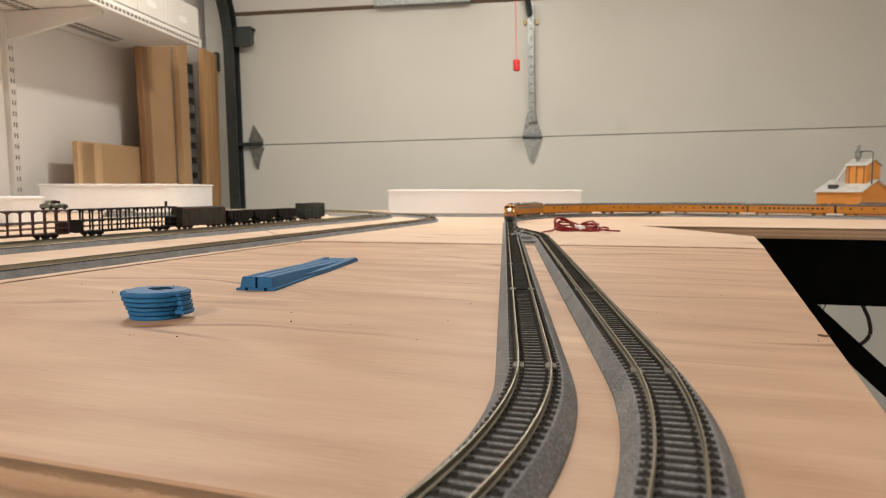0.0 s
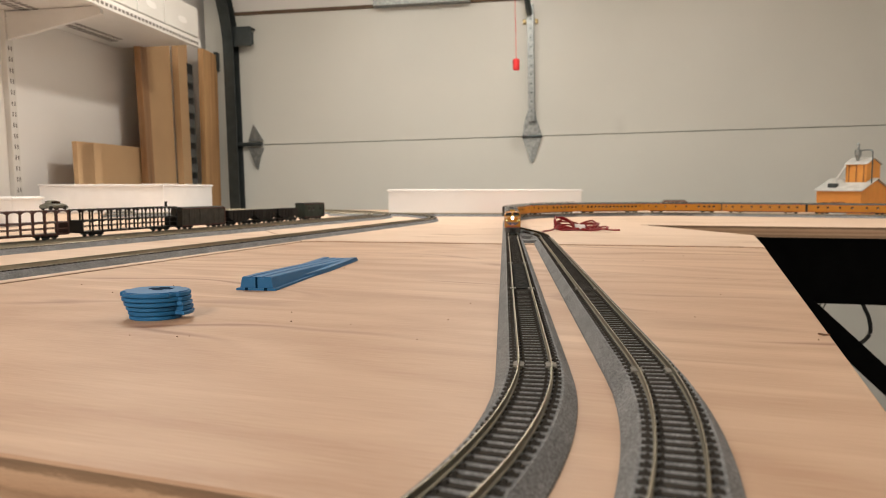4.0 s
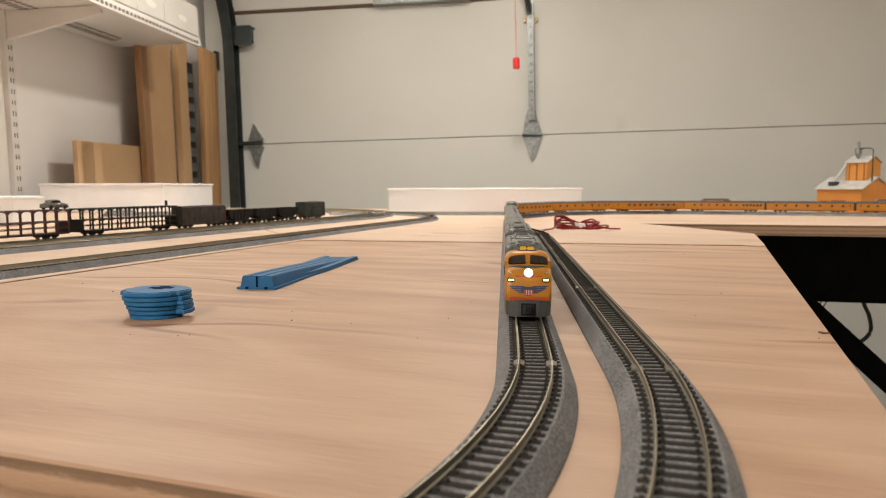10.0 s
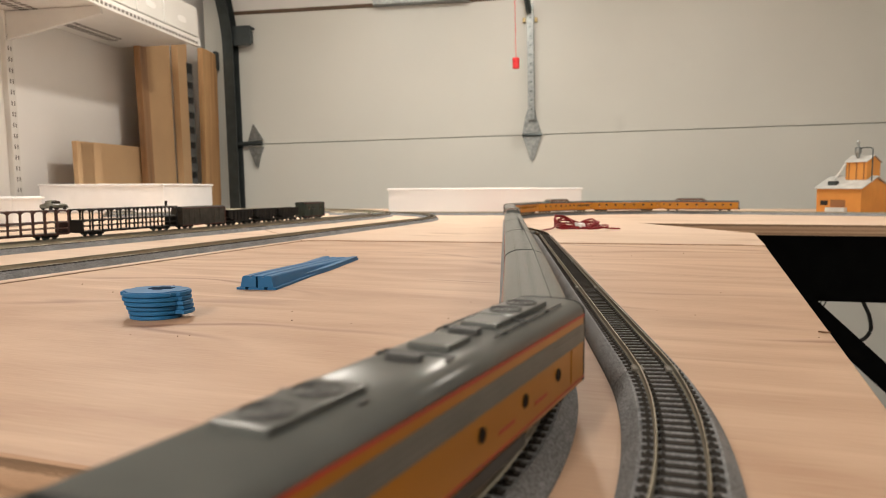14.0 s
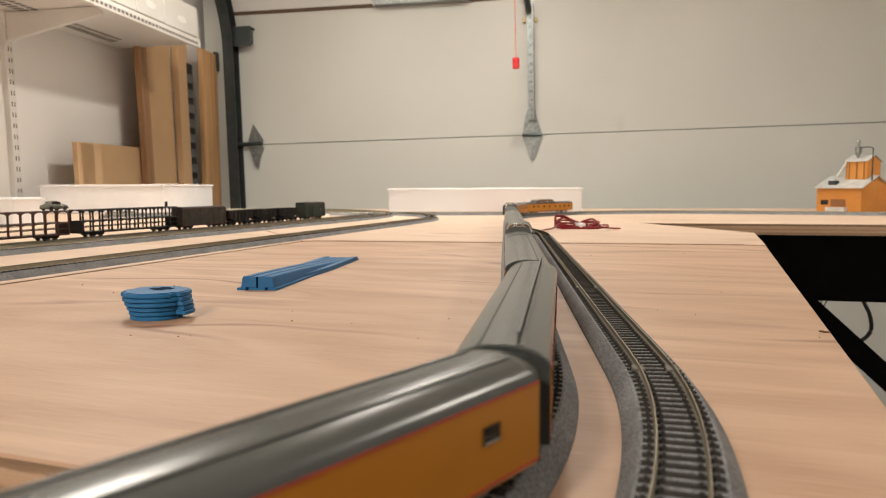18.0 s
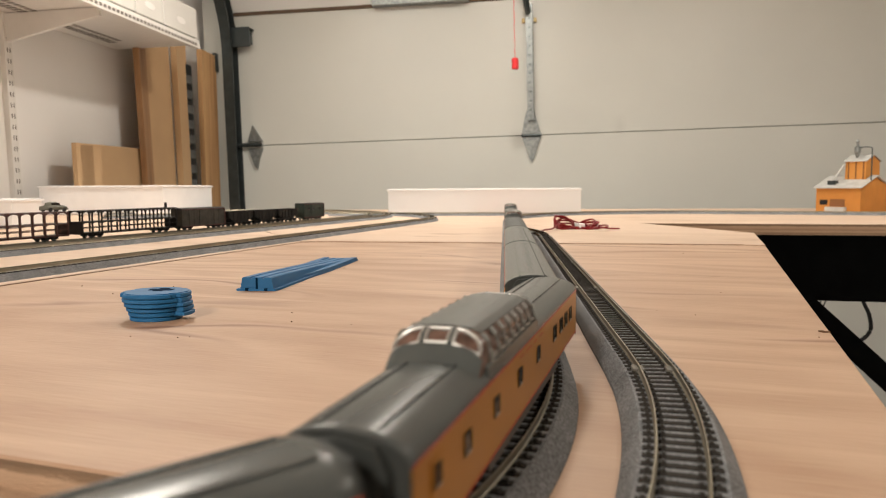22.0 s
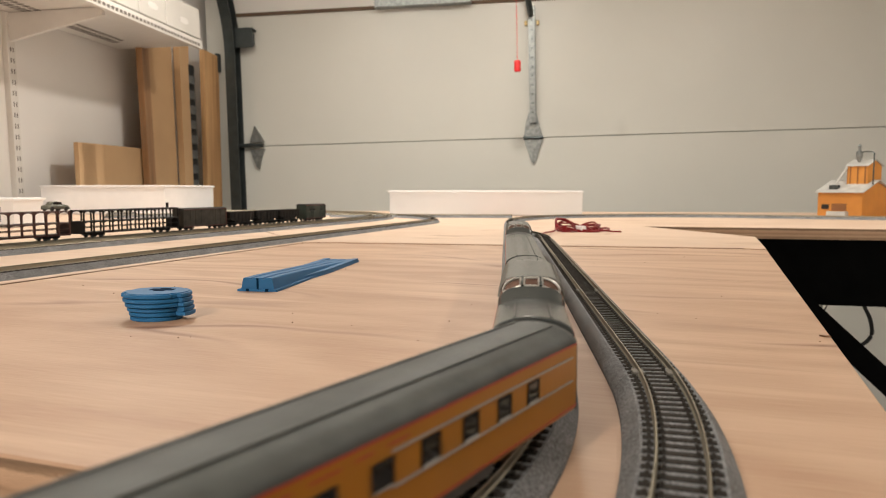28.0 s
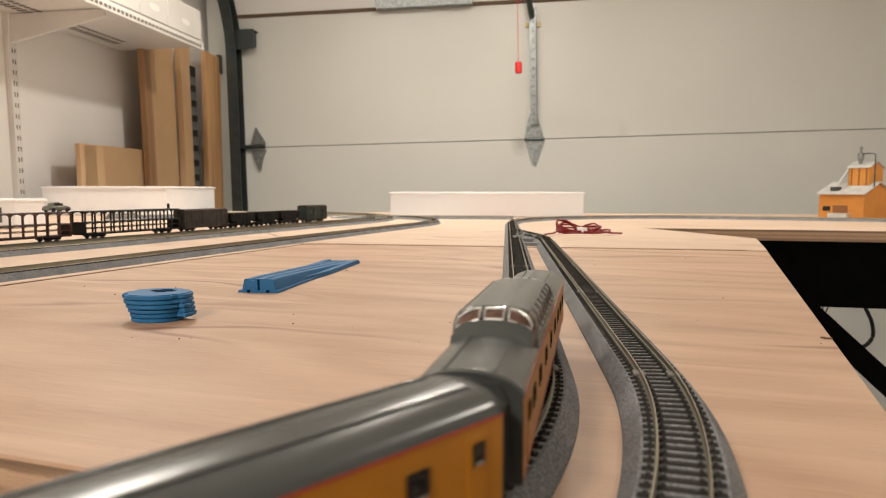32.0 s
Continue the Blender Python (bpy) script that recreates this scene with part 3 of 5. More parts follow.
cable = thing("hanging_cable", "loose black power cable hanging under the far table", "cable")
part("cable", tube(smooth_curve([(0.72, 1.30, -0.02), (0.745, 1.30, -0.13), (0.762, 1.30, -0.17), (0.764, 1.30, -0.20), (0.745, 1.31, -0.222), (0.70, 1.33, -0.24)]), 0.0035), M_RUBBER, cable)
part("thin_wire", tube(smooth_curve([(0.66, 1.35, -0.02), (0.70, 1.35, -0.16), (0.64, 1.36, -0.25)]), 0.0012, 6), M_RUBBER, cable)
part("thin_wire", tube(smooth_curve([(0.74, 1.36, -0.10), (0.69, 1.36, -0.20), (0.65, 1.37, -0.24)]), 0.0012, 6), M_RUBBER, cable)

# ---- track ----
RAIL_TOP = 0.0085
A0 = math.atan(0.0835)
JX, JY = 0.0286, 0.2235            # joint between the near curve and the straight
GAP = 0.0355                       # between the two parallel tracks
R_NEAR, R_FAR = 0.321, 0.350
S_A = 0.011                        # where the near curve of the main line begins
S_B, R_B = 0.012, 0.42              # where and how the parallel track starts to curve
S_FAR, TH_FAR = 1.100, radians(110)
TH_NEAR = radians(88)
OUT_RUN, R_OUT, TH_OUT = 0.36, 0.31, radians(90)


def main_line(s, off=0.0):
    """Place and heading (clockwise from +y) of the main line s metres beyond the joint, off metres to its right."""
    ca, sa = math.cos(A0), math.sin(A0)
    if s < S_A:
        a = min((S_A - s) / R_NEAR, TH_NEAR)
        cx, cy = JX + S_A * sa - R_NEAR * ca, JY + S_A * ca + R_NEAR * sa
        h = A0 + a
        x, y = cx + R_NEAR * math.cos(h), cy - R_NEAR * math.sin(h)
        r = S_A - s - a * R_NEAR
        q = min(r, OUT_RUN)
        x, y, r = x - q * math.sin(h), y - q * math.cos(h), r - q
        if r > 0:                      # the line turns away behind the phone
            b = min(r / R_OUT, TH_OUT)
            x, y = x - R_OUT * (math.cos(h - b) - math.cos(h)), y + R_OUT * (math.sin(h - b) - math.sin(h))
            h, r = h - b, r - b * R_OUT
            x, y = x - r * math.sin(h), y - r * math.cos(h)
    elif s < S_FAR:
        h, x, y = A0, JX + s * sa, JY + s * ca
    else:
        m = min((s - S_FAR) / R_FAR, TH_FAR)
        h = A0 + m
        x = JX + S_FAR * sa + R_FAR * (ca - math.cos(h))
        y = JY + S_FAR * ca + R_FAR * (math.sin(h) - sa)
        r = s - S_FAR - m * R_FAR
        x, y = x + r * math.sin(h), y + r * math.cos(h)
    return x + off * math.cos(h), y - off * math.sin(h), h


def second_line(s):
    """The parallel track, which runs into the main line through the turnout."""
    if s < S_B:
        h = A0 + min((S_B - s) / R_B, TH_NEAR)
        xs, ys, _ = main_line(S_B, GAP)
        return xs - R_B * (math.cos(A0) - math.cos(h)), ys - R_B * (math.sin(h) - math.sin(A0)), h
    t = min(max((s - 0.615) / 0.25, 0), 1)
    o = GAP * (1 - t * t * (3 - 2 * t))
    x, y, h = main_line(s, o)
    return x, y, h - (GAP * 6 * t * (1 - t) / 0.25 if 0 < t < 1 else 0)


def yard_line(x0, y0, head, d_end, radius, turn):
    """A straight from (x0, y0), then a curve to the left."""
    def at(s):
        sh, ch = math.sin(head), math.cos(head)
        if s < d_end:
            return x0 + s * sh, y0 + s * ch, head
        a = min((s - d_end) / radius, turn)
        h = head - a
        x = x0 + d_end * sh - radius * (ch - math.cos(h)) * -1 * -1
        y = y0 + d_end * ch + radius * (sh - math.sin(h))
        r = s - d_end - a * radius
        return x + r * math.sin(h), y + r * math.cos(h), h
    return at


def sweep(line, s0, s1, step, profile, bm=None):
    n = max(1, int(round((s1 - s0) / step)))
    rings = []
    for i in range(n + 1):
        x, y, h = line(s0 + (s1 - s0) * i / n)
        c, s = math.cos(h), math.sin(h)
        rings.append([Vector((x + o * c, y - o * s, z)) for o, z in profile])
    return loft(rings, bm)


BED = [(-0.0125, 0.0), (-0.0123, 0.0010), (-0.0094, 0.0048), (-0.0086, 0.0057), (-0.0078, 0.00565), (0.0078, 0.00565), (0.0086, 0.0057), (0.0094, 0.0048), (0.0123, 0.0010), (0.0125, 0.0)]
RAIL_BASE, TIE_TOP = 0.0062, 0.0060


def rail_profile(side):
    c = side * 0.005
    half = [(0.00042, RAIL_BASE), (0.00042, RAIL_BASE + 0.0003), (0.00017, RAIL_BASE + 0.0006), (0.00017, RAIL_TOP - 0.0008), (0.00022, RAIL_TOP - 0.0006), (0.00022, RAIL_TOP - 0.0001), (0.00016, RAIL_TOP)]
    return [(c - o, z) for o, z in half] + [(c + o, z) for o, z in half[::-1]]


def tie_mesh(bm, m):
    box(bm, -0.0079, 0.0079, -0.00092, 0.00092, 0.0046, TIE_TOP, 0, m)
    for sx in (-1, 1):
        for o in (0.0035, 0.0065):
            box(bm, sx * o - 0.00045, sx * o + 0.00045, -0.0006, 0.0006, TIE_TOP - 0.0002, TIE_TOP + 0.0006, 0, m)


bm = bmesh.new()
tie_mesh(bm, pose(0, 0, 0))
TIE_ME = bpy.data.meshes.new("tie")
bm.to_mesh(TIE_ME)
bm.free()
TIE_ME.materials.append(M_TIE)
PITCH_TIE = 0.0046


def dull_web(ob):
    """The rail shines on its running surface alone."""
    for p in ob.data.polygons:
        p.material_index = 0 if p.normal.z > 0.3 and p.center.z > RAIL_TOP - 0.0006 else 1


def joiner(parent, line, s):
    bm = bmesh.new()
    x, y, h = line(s)
    m = pose(x, y, 0, 0, 0, -math.degrees(h))
    for sx in (-1, 1):
        box(bm, sx * 0.005 - 0.0017, sx * 0.005 + 0.0017, -0.0028, 0.0028, RAIL_BASE - 0.0012, RAIL_BASE + 0.0009, 0.0003, m)
    return part("rail_joiner", bm, M_JOINER, parent, "dull grey rail joiners")


def track(name, label, line, s0, s1, step=0.006, single_ties=False, ties=True, drop=0.0, deck=False):
    t = thing(name, label, "model track", group="track sections", m=pose(0, 0, -drop))
    part("roadbed", sweep(line, s0 + 0.0002, s1 - 0.0002, step, BED), M_BALLAST, t)
    for side in (-1, 1):
        part("rail", sweep(line, s0 + 0.0003, s1 - 0.0003, step, rail_profile(side)), [M_RAIL, M_RAIL_SIDE], t)
        dull_web(t.children[-1])
    if deck:
        part("filler", sweep(line, s0 + 0.002, s1 - 0.002, step, [(-0.0042, 0.0049), (-0.0042, 0.0066), (0.0042, 0.0066), (0.0042, 0.0049)]), M_FILL, t, "dark infill between the rails")
    n = int((s1 - s0) / PITCH_TIE)
    if ties:
        joined = []
        for i in range(n):
            x, y, h = line(s0 + (i + 0.5) * (s1 - s0) / n)
            m = pose(x, y, 0, 0, 0, -math.degrees(h))
            if single_ties:
                o = new("tie", TIE_ME)
                o.parent = t
                o.matrix_basis = m
            else:
                joined.append(m)
        if joined:
            base = [v.co.copy() for v in TIE_ME.vertices]
            polys = [tuple(p.vertices) for p in TIE_ME.polygons]
            vs, fs = [], []
            for m in joined:
                k = len(vs)
                vs += [m @ v for v in base]
                fs += [tuple(i + k for i in p) for p in polys]
            me = bpy.data.meshes.new("tie_run")
            me.from_pydata(vs, [], fs)
            me.materials.append(M_TIE)
            o = new("tie_run", me)
            o.parent = t
            o["kind"] = "stuff"
    joiner(t, line, s0 + 0.0005)
    return t


LBL = "grey ballasted model track with nickel rails and dark ties"
track("track_section", "curved " + LBL, main_line, -0.30, 0.0, 0.004, True)
track("track_section", "curved " + LBL, main_line, -0.444, -0.30, 0.006)
track("track_section", "straight " + LBL, main_line, S_A - R_NEAR * TH_NEAR - OUT_RUN, -0.444, 0.01)
track("track_section", "curved " + LBL, main_line, S_A - R_NEAR * TH_NEAR - OUT_RUN - R_OUT * TH_OUT, S_A - R_NEAR * TH_NEAR - OUT_RUN, 0.006)
track("track_section", "straight " + LBL, main_line, -2.45, S_A - R_NEAR * TH_NEAR - OUT_RUN - R_OUT * TH_OUT, 0.02)
track("track_section", "straight " + LBL, main_line, 0.0, 0.176, 0.02, True)
track("track_section", "straight model track with dark infill between the rails", main_line, 0.176, 0.312, 0.02, deck=True)
track("track_section", "straight " + LBL, main_line, 0.312, 0.598, 0.02)
track("track_section", "straight " + LBL, main_line, 0.865, 1.100, 0.02)
track("track_section", "wide curved " + LBL, main_line, 1.100, 1.100 + R_FAR * TH_FAR, 0.01)
track("track_section", "straight " + LBL, main_line, 1.100 + R_FAR * TH_FAR, 3.27, 0.02)
track("track_section", "curved model track running beside the first curve", second_line, -0.26, -0.004, 0.004, True)
track("track_section", "straight " + LBL, second_line, -0.004, 0.176, 0.02, True)
track("track_section", "straight " + LBL, second_line, 0.176, 0.312, 0.02)
track("track_section", "straight " + LBL, second_line, 0.312, 0.598, 0.02)


def turnout():
    t = thing("turnout", "grey ballasted turnout joining two parallel model tracks", "model track", group="track sections")
    a, b = 0.599, 0.864
    part("roadbed", sweep(main_line, a, b, 0.02, BED), M_BALLAST, t)
    part("branch_roadbed", sweep(second_line, a, b, 0.01, [(o, z - 0.0002) for o, z in BED]), M_BALLAST, t)
    for line in (main_line, second_line):
        for side in (-1, 1):
            dull_web(part("rail", sweep(line, a, b, 0.01, rail_profile(side)), [M_RAIL, M_RAIL_SIDE], t))
    bm = bmesh.new()
    for i in range(57):
        s = a + (i + 0.5) * (b - a) / 57
        for line in (main_line, second_line):
            x, y, h = line(s)
            tie_mesh(bm, pose(x, y, -0.0001 if line is second_line else 0, 0, 0, -math.degrees(h)))
    o = part("tie_run", bm, M_TIE, t)
    o["kind"] = "stuff"
    left = [main_line(q, 0.010)[:2] for q in (0.655, 0.69, 0.73, 0.77, 0.80)]
    right = [second_line(q)[:2] for q in (0.80, 0.77, 0.73, 0.69, 0.655)]
    part("bed_web", prism(left + right, 0.0, 0.0050), M_BALLAST, t)
    for (s0, o0), (s1, o1) in (((0.655, 0.005), (0.745, 0.016)), ((0.665, 0.026), (0.75, 0.005)), ((0.70, 0.013), (0.79, 0.011))):
        a0, b0 = main_line(s0, o0), main_line(s1, o1)
        bm = bmesh.new()
        rod(bm, (a0[0], a0[1], 0.0078), (b0[0], b0[1], 0.0078), 0.0006, 6)
        part("crossing_rail", bm, M_STEEL, t)
    for q, o in ((0.668, 0.0), (0.676, 0.002), (0.672, 0.024)):
        x, y, h = main_line(q, o)
        bm = bmesh.new()
        box(bm, -0.0022, 0.0022, -0.004, 0.004, 0.0060, 0.0074, 0.0004, pose(x, y, 0, 0, 0, -math.degrees(h)))
        part("point_plate", bm, M_STEEL, t, "pale metal point plate")
    x, y, h = main_line(0.60, GAP * 0.5)
    bm = bmesh.new()
    box(bm, -0.012, 0.012, -0.010, 0.008, 0.0, 0.0045, 0.001, pose(x, y, 0, 0, 0, -math.degrees(h)))
    part("bed_web", bm, M_BALLAST, t)
    bm = bmesh.new()
    for s, o in ((0.66, 0.006), (0.70, 0.004)):
        x, y, h = main_line(s, o)
        box(bm, -0.0004, 0.0004, -0.016, 0.016, 0.0062, 0.0086, 0, pose(x, y, 0, 0, 0, -math.degrees(h) + 6))
    part("guard_rail", bm, M_STEEL, t)
    joiner(t, main_line, a)
    joiner(t, second_line, a)


turnout()

line_c = yard_line(-0.463, 0.01, radians(18.6), 1.33, 0.36, radians(175))
line_d = yard_line(-0.6876 + 0.034, 0.0, radians(20), 1.50, 0.38, radians(170))
line_e = yard_line(-0.6876, 0.0, radians(20), 1.50, 0.345, radians(170))
YARD = "grey ballasted yard track with nickel rails"
for ln, a, b in ((line_c, 0.40, 1.33), (line_c, 1.33, 2.42), (line_d, 0.50, 1.50), (line_d, 1.50, 2.55), (line_e, 0.50, 1.50), (line_e, 1.50, 2.5)):
    track("yard_track", YARD + (", curved" if b > 1.6 else ", straight"), ln, a, b, 0.012)
line_f = yard_line(-0.30, 1.63, radians(96), 2.0, 1.0, 0.1)
track("yard_track", YARD + " behind the curve", line_f, 0.05, 0.45, 0.02)

# ---- rolling stock ----
def side_profile(half, z0, z1, z2, n=10, tuck=0.0, power=0.75):
    """Half-section of a car: sides to z1, then an arched roof to z2; points from right sill over the roof to the left sill."""
    right = [(half - tuck, z0), (half, z0 + 0.002), (half, z1)]
    roof = []
    for i in range(1, n):
        a = math.pi / 2 * i / n
        roof.append((half * math.cos(a) ** power, z1 + (z2 - z1) * math.sin(a)))
    r = right + roof
    return r + [(0, z2)] + [(-x, z) for x, z in r[::-1]]


def extrude_y(profile, y0, y1, bm=None):
    return loft([[Vector((x, y, z)) for x, z in profile] for y in (y0, y1)], bm)


def truck(parent, y, axles, spread, name="truck"):
    e = boxes((-0.0068, -0.0052, y - spread / 2 - 0.004, y + spread / 2 + 0.004, 0.0022, 0.0052), (0.0052, 0.0068, y - spread / 2 - 0.004, y + spread / 2 + 0.004, 0.0022, 0.0052),
              (-0.0055, 0.0055, y - 0.003, y + 0.003, 0.003, 0.0055), bevel=0.0005)
    for k in range(axles):
        yy = y + (k / (axles - 1) - 0.5) * spread
        for sx in (-1, 1):
            box(e, sx * 0.0068 - 0.0006, sx * 0.0068 + 0.0006, yy - 0.0016, yy + 0.0016, 0.0018, 0.0048, 0.0003)
    tr = part(name, e, M_BLACK, parent)
    for k in range(axles):
        yy = y + (k / (axles - 1) - 0.5) * spread
        bm = lathe([(0.001, -0.0055), (0.0032, -0.0053), (0.0034, -0.0047), (0.0028, -0.0046), (0.0028, -0.0036), (0.0007, -0.0035),
                    (0.0007, 0.0035), (0.0028, 0.0036), (0.0028, 0.0046), (0.0034, 0.0047), (0.0032, 0.0053), (0.001, 0.0055)], 14, m=pose(0, yy, 0.0029, 0, 90, 0))
        part("wheelset", bm, M_STEEL_DK, tr, smooth=False)
    return tr


WIN = {}


def window(parent, side, half, y, z, w, h, sub=None):
    """A window in the side: a thin trim frame, its lower bar coloured as a glint, and a dark pane set back in it."""
    key = (round(w, 4), round(h, 4))
    if key not in WIN:
        bm = bmesh.new()
        t, d = 0.00035, 0.00028
        for q in ((-w / 2 - t, -w / 2, -h / 2 - t, h / 2 + t), (w / 2, w / 2 + t, -h / 2 - t, h / 2 + t), (-w / 2, w / 2, h / 2, h / 2 + t), (-w / 2, w / 2, -h / 2 - t, -h / 2)):
            box(bm, 0, d, q[0], q[1], q[2], q[3])
        fr = bpy.data.meshes.new("window")
        bm.to_mesh(fr)
        bm.free()
        fr.materials.append(M_BLACK)
        fr.materials.append(M_SILVER)
        # the lower bar is silver in place of the glint on the sill
        for p in fr.polygons[18:24]:
            p.material_index = 1
        bm = boxes((0.00005, 0.00012, -w / 2, w / 2, -h / 2, h / 2))
        gl = bpy.data.meshes.new("pane")
        bm.to_mesh(gl)
        bm.free()
        gl.materials.append(M_GLASS_DK)
        WIN[key] = (fr, gl)
    fr, gl = WIN[key]
    o = new("window", fr)
    o.parent = parent
    o.matrix_basis = pose(side * half, y, z, 0, 0, 0 if side > 0 else 180)
    g = new("pane", gl)
    g.parent = o
    return o


HALF = 0.0097
SILL, SIDE_TOP = 0.0036, 0.0185        # the yellow side of a coach, over the rails


def roof_height(x):
    """Top of a coach roof, x metres from its middle."""
    return SIDE_TOP + 0.0042 * math.sqrt(max(0.0, 1 - (x / HALF) ** 2))



def coupler(parent, y):
    part("coupler", boxes((-0.0012, 0.0012, y - 0.003, y + 0.003, 0.0035, 0.0058), bevel=0.0003), M_BLACK, parent)


def coach(label, windows, doors=(), dome=None, rack=False, handrails=None, group="passenger cars", high_windows=(), vents=(), matte=False):
    """A streamlined passenger car, origin on the rails under its middle, travelling towards +y."""
    L = 0.1625
    c = thing("passenger_car", label, "model train", group=group)
    y0, y1 = -L / 2, L / 2
    half_r = [(HALF * math.cos(math.pi / 2 * q / 22), roof_height(HALF * math.cos(math.pi / 2 * q / 22))) for q in range(1, 22)]
    roof = [(HALF, SIDE_TOP)] + half_r + [(0, roof_height(0))] + [(-x, z) for x, z in half_r[::-1]] + [(-HALF, SIDE_TOP)]
    body = [(HALF - 0.0005, SILL), (HALF, SILL + 0.0008), (HALF, SIDE_TOP), (-HALF, SIDE_TOP), (-HALF, SILL + 0.0008), (-HALF + 0.0005, SILL)]
    part("body", extrude_y(body, y0, y1), M_YELLOW, c, "yellow-orange painted sides")
    rf = loft([[Vector((x * k, y, SIDE_TOP + (z - SIDE_TOP) * q)) for x, z in roof] for y, k, q in
               ((y0 - 0.0002, 1.004, 1.0), (y0 + 0.0016, 1.004, 1.0), (y0 + 0.003, 1.004, 1.0), (y1 - 0.003, 1.004, 1.0), (y1 - 0.0016, 1.004, 1.0), (y1 + 0.0002, 1.004, 1.0))])
    part("roof", rf, M_ROOF_MATTE if matte else M_ROOF, c, "matte dark grey roof" if matte else "smooth grey roof", smooth=False)
    for p in c.children[-1].data.polygons:
        p.use_smooth = abs(p.normal.y) < 0.5
    for z in (SIDE_TOP + 0.0001, SILL + 0.0012):
        for sx in (-1, 1):
            x = sx * HALF
            part("stripe", boxes((min(x, x + sx * 0.00012), max(x, x + sx * 0.00012), y0, y1, z - 0.00022, z + 0.00018)), M_RED, c, "thin red stripe")
    for sx in (-1, 1):
        x = sx * (HALF - 0.0003)
        part("skirt", boxes((min(x, x + sx * 0.0002), max(x, x + sx * 0.0002), y0 + 0.040, y1 - 0.040, 0.0024, SILL + 0.0006)), M_GREY_DK, c, "dark grey skirt")
    for xr in (-0.0044, 0.0044):
        zr = roof_height(xr)
        part("roof_seam", boxes((xr - 0.0003, xr + 0.0003, y0 + 0.002, y1 - 0.002, zr - 0.0003, zr + 0.00034), bevel=0.0001), M_ROOF_MATTE if matte else M_ROOF, c)
    for yy, sg in ((y1, 1), (y0, -1)):
        cap = [(HALF * 0.995, SILL + 0.0002)] + [(x * 0.988, z - 0.0001) for x, z in roof] + [(-HALF * 0.995, SILL + 0.0002)]
        part("end_wall", extrude_y(cap, min(yy, yy + sg * 0.0007), max(yy, yy + sg * 0.0007)), M_END, c, "dark grey painted end")
        ring = [(0.0072, 0.0046), (0.0072, 0.0182), (0.0055, 0.0212), (0, 0.0220), (-0.0055, 0.0212), (-0.0072, 0.0182), (-0.0072, 0.0046)]
        part("diaphragm", extrude_y(ring, min(yy, yy + sg * 0.0021), max(yy, yy + sg * 0.0021)), M_END, c, "dark grey end diaphragm")
        coupler(c, yy + sg * 0.002)
        truck(c, yy - sg * 0.027, 3 if len(windows) % 2 else 2, 0.019)
    part("underframe", boxes((-0.0075, 0.0075, y0 + 0.045, y1 - 0.045, 0.0030, 0.0053), (-0.007, 0.007, y0 + 0.01, y1 - 0.01, 0.0045, 0.0054), bevel=0.0004), M_BLACK, c)
    for sx in (-1, 1):
        for y, w, h in windows:
            window(c, sx, HALF, y, 0.0132, w, h)
        for y in doors:
            part("door", boxes((min(sx * HALF, sx * (HALF + 0.0002)), max(sx * HALF, sx * (HALF + 0.0002)), y - 0.0024, y + 0.0024, 0.0054, 0.0168), bevel=0.00005), M_YELLOW, c)
            window(c, sx, HALF + 0.0002, y, 0.0142, 0.0018, 0.0026)
        for z in (0.0161, 0.0109) if handrails else ():
            x = sx * (HALF + 0.0004)
            part("handrail", boxes((x - 0.00016, x + 0.00016, handrails[0], handrails[1], z - 0.00016, z + 0.00016)), M_SILVER, c, "thin bright handrail")
        for y, w in high_windows:
            window(c, sx, HALF, y, 0.0165, w, 0.0012)
        # lettering board: plain bars in place of the road's name
        for k, (yb, wb) in enumerate(((-0.012, 0.0055), (-0.004, 0.004), (0.004, 0.006), (0.012, 0.004))):
            x = sx * HALF
            part("lettering_bar", boxes((min(x, x + sx * 0.0001), max(x, x + sx * 0.0001), yb - wb / 2, yb + wb / 2, 0.01695, 0.01725)), M_RED, c)
    for yv in vents:
        part("roof_vent", boxes((-0.0018, 0.0018, yv - 0.003, yv + 0.003, 0.0227, 0.0240), bevel=0.0004), M_GREY, c)
    if rack:
        n = 26
        part("roof_rail", boxes((-0.0036, -0.0031, y0 + 0.004, y1 - 0.004, 0.0243, 0.0246)), M_GREY_DK, c, "thin roof rail")
        for k in range(n):
            yy = y0 + 0.006 + k * (L - 0.012) / (n - 1)
            part("rail_post", boxes((-0.0037, -0.0030, yy - 0.0007, yy + 0.0007, 0.0220, 0.0244)), M_GREY_DK, c)
    if dome:
        add_dome(c, *dome)
    return c


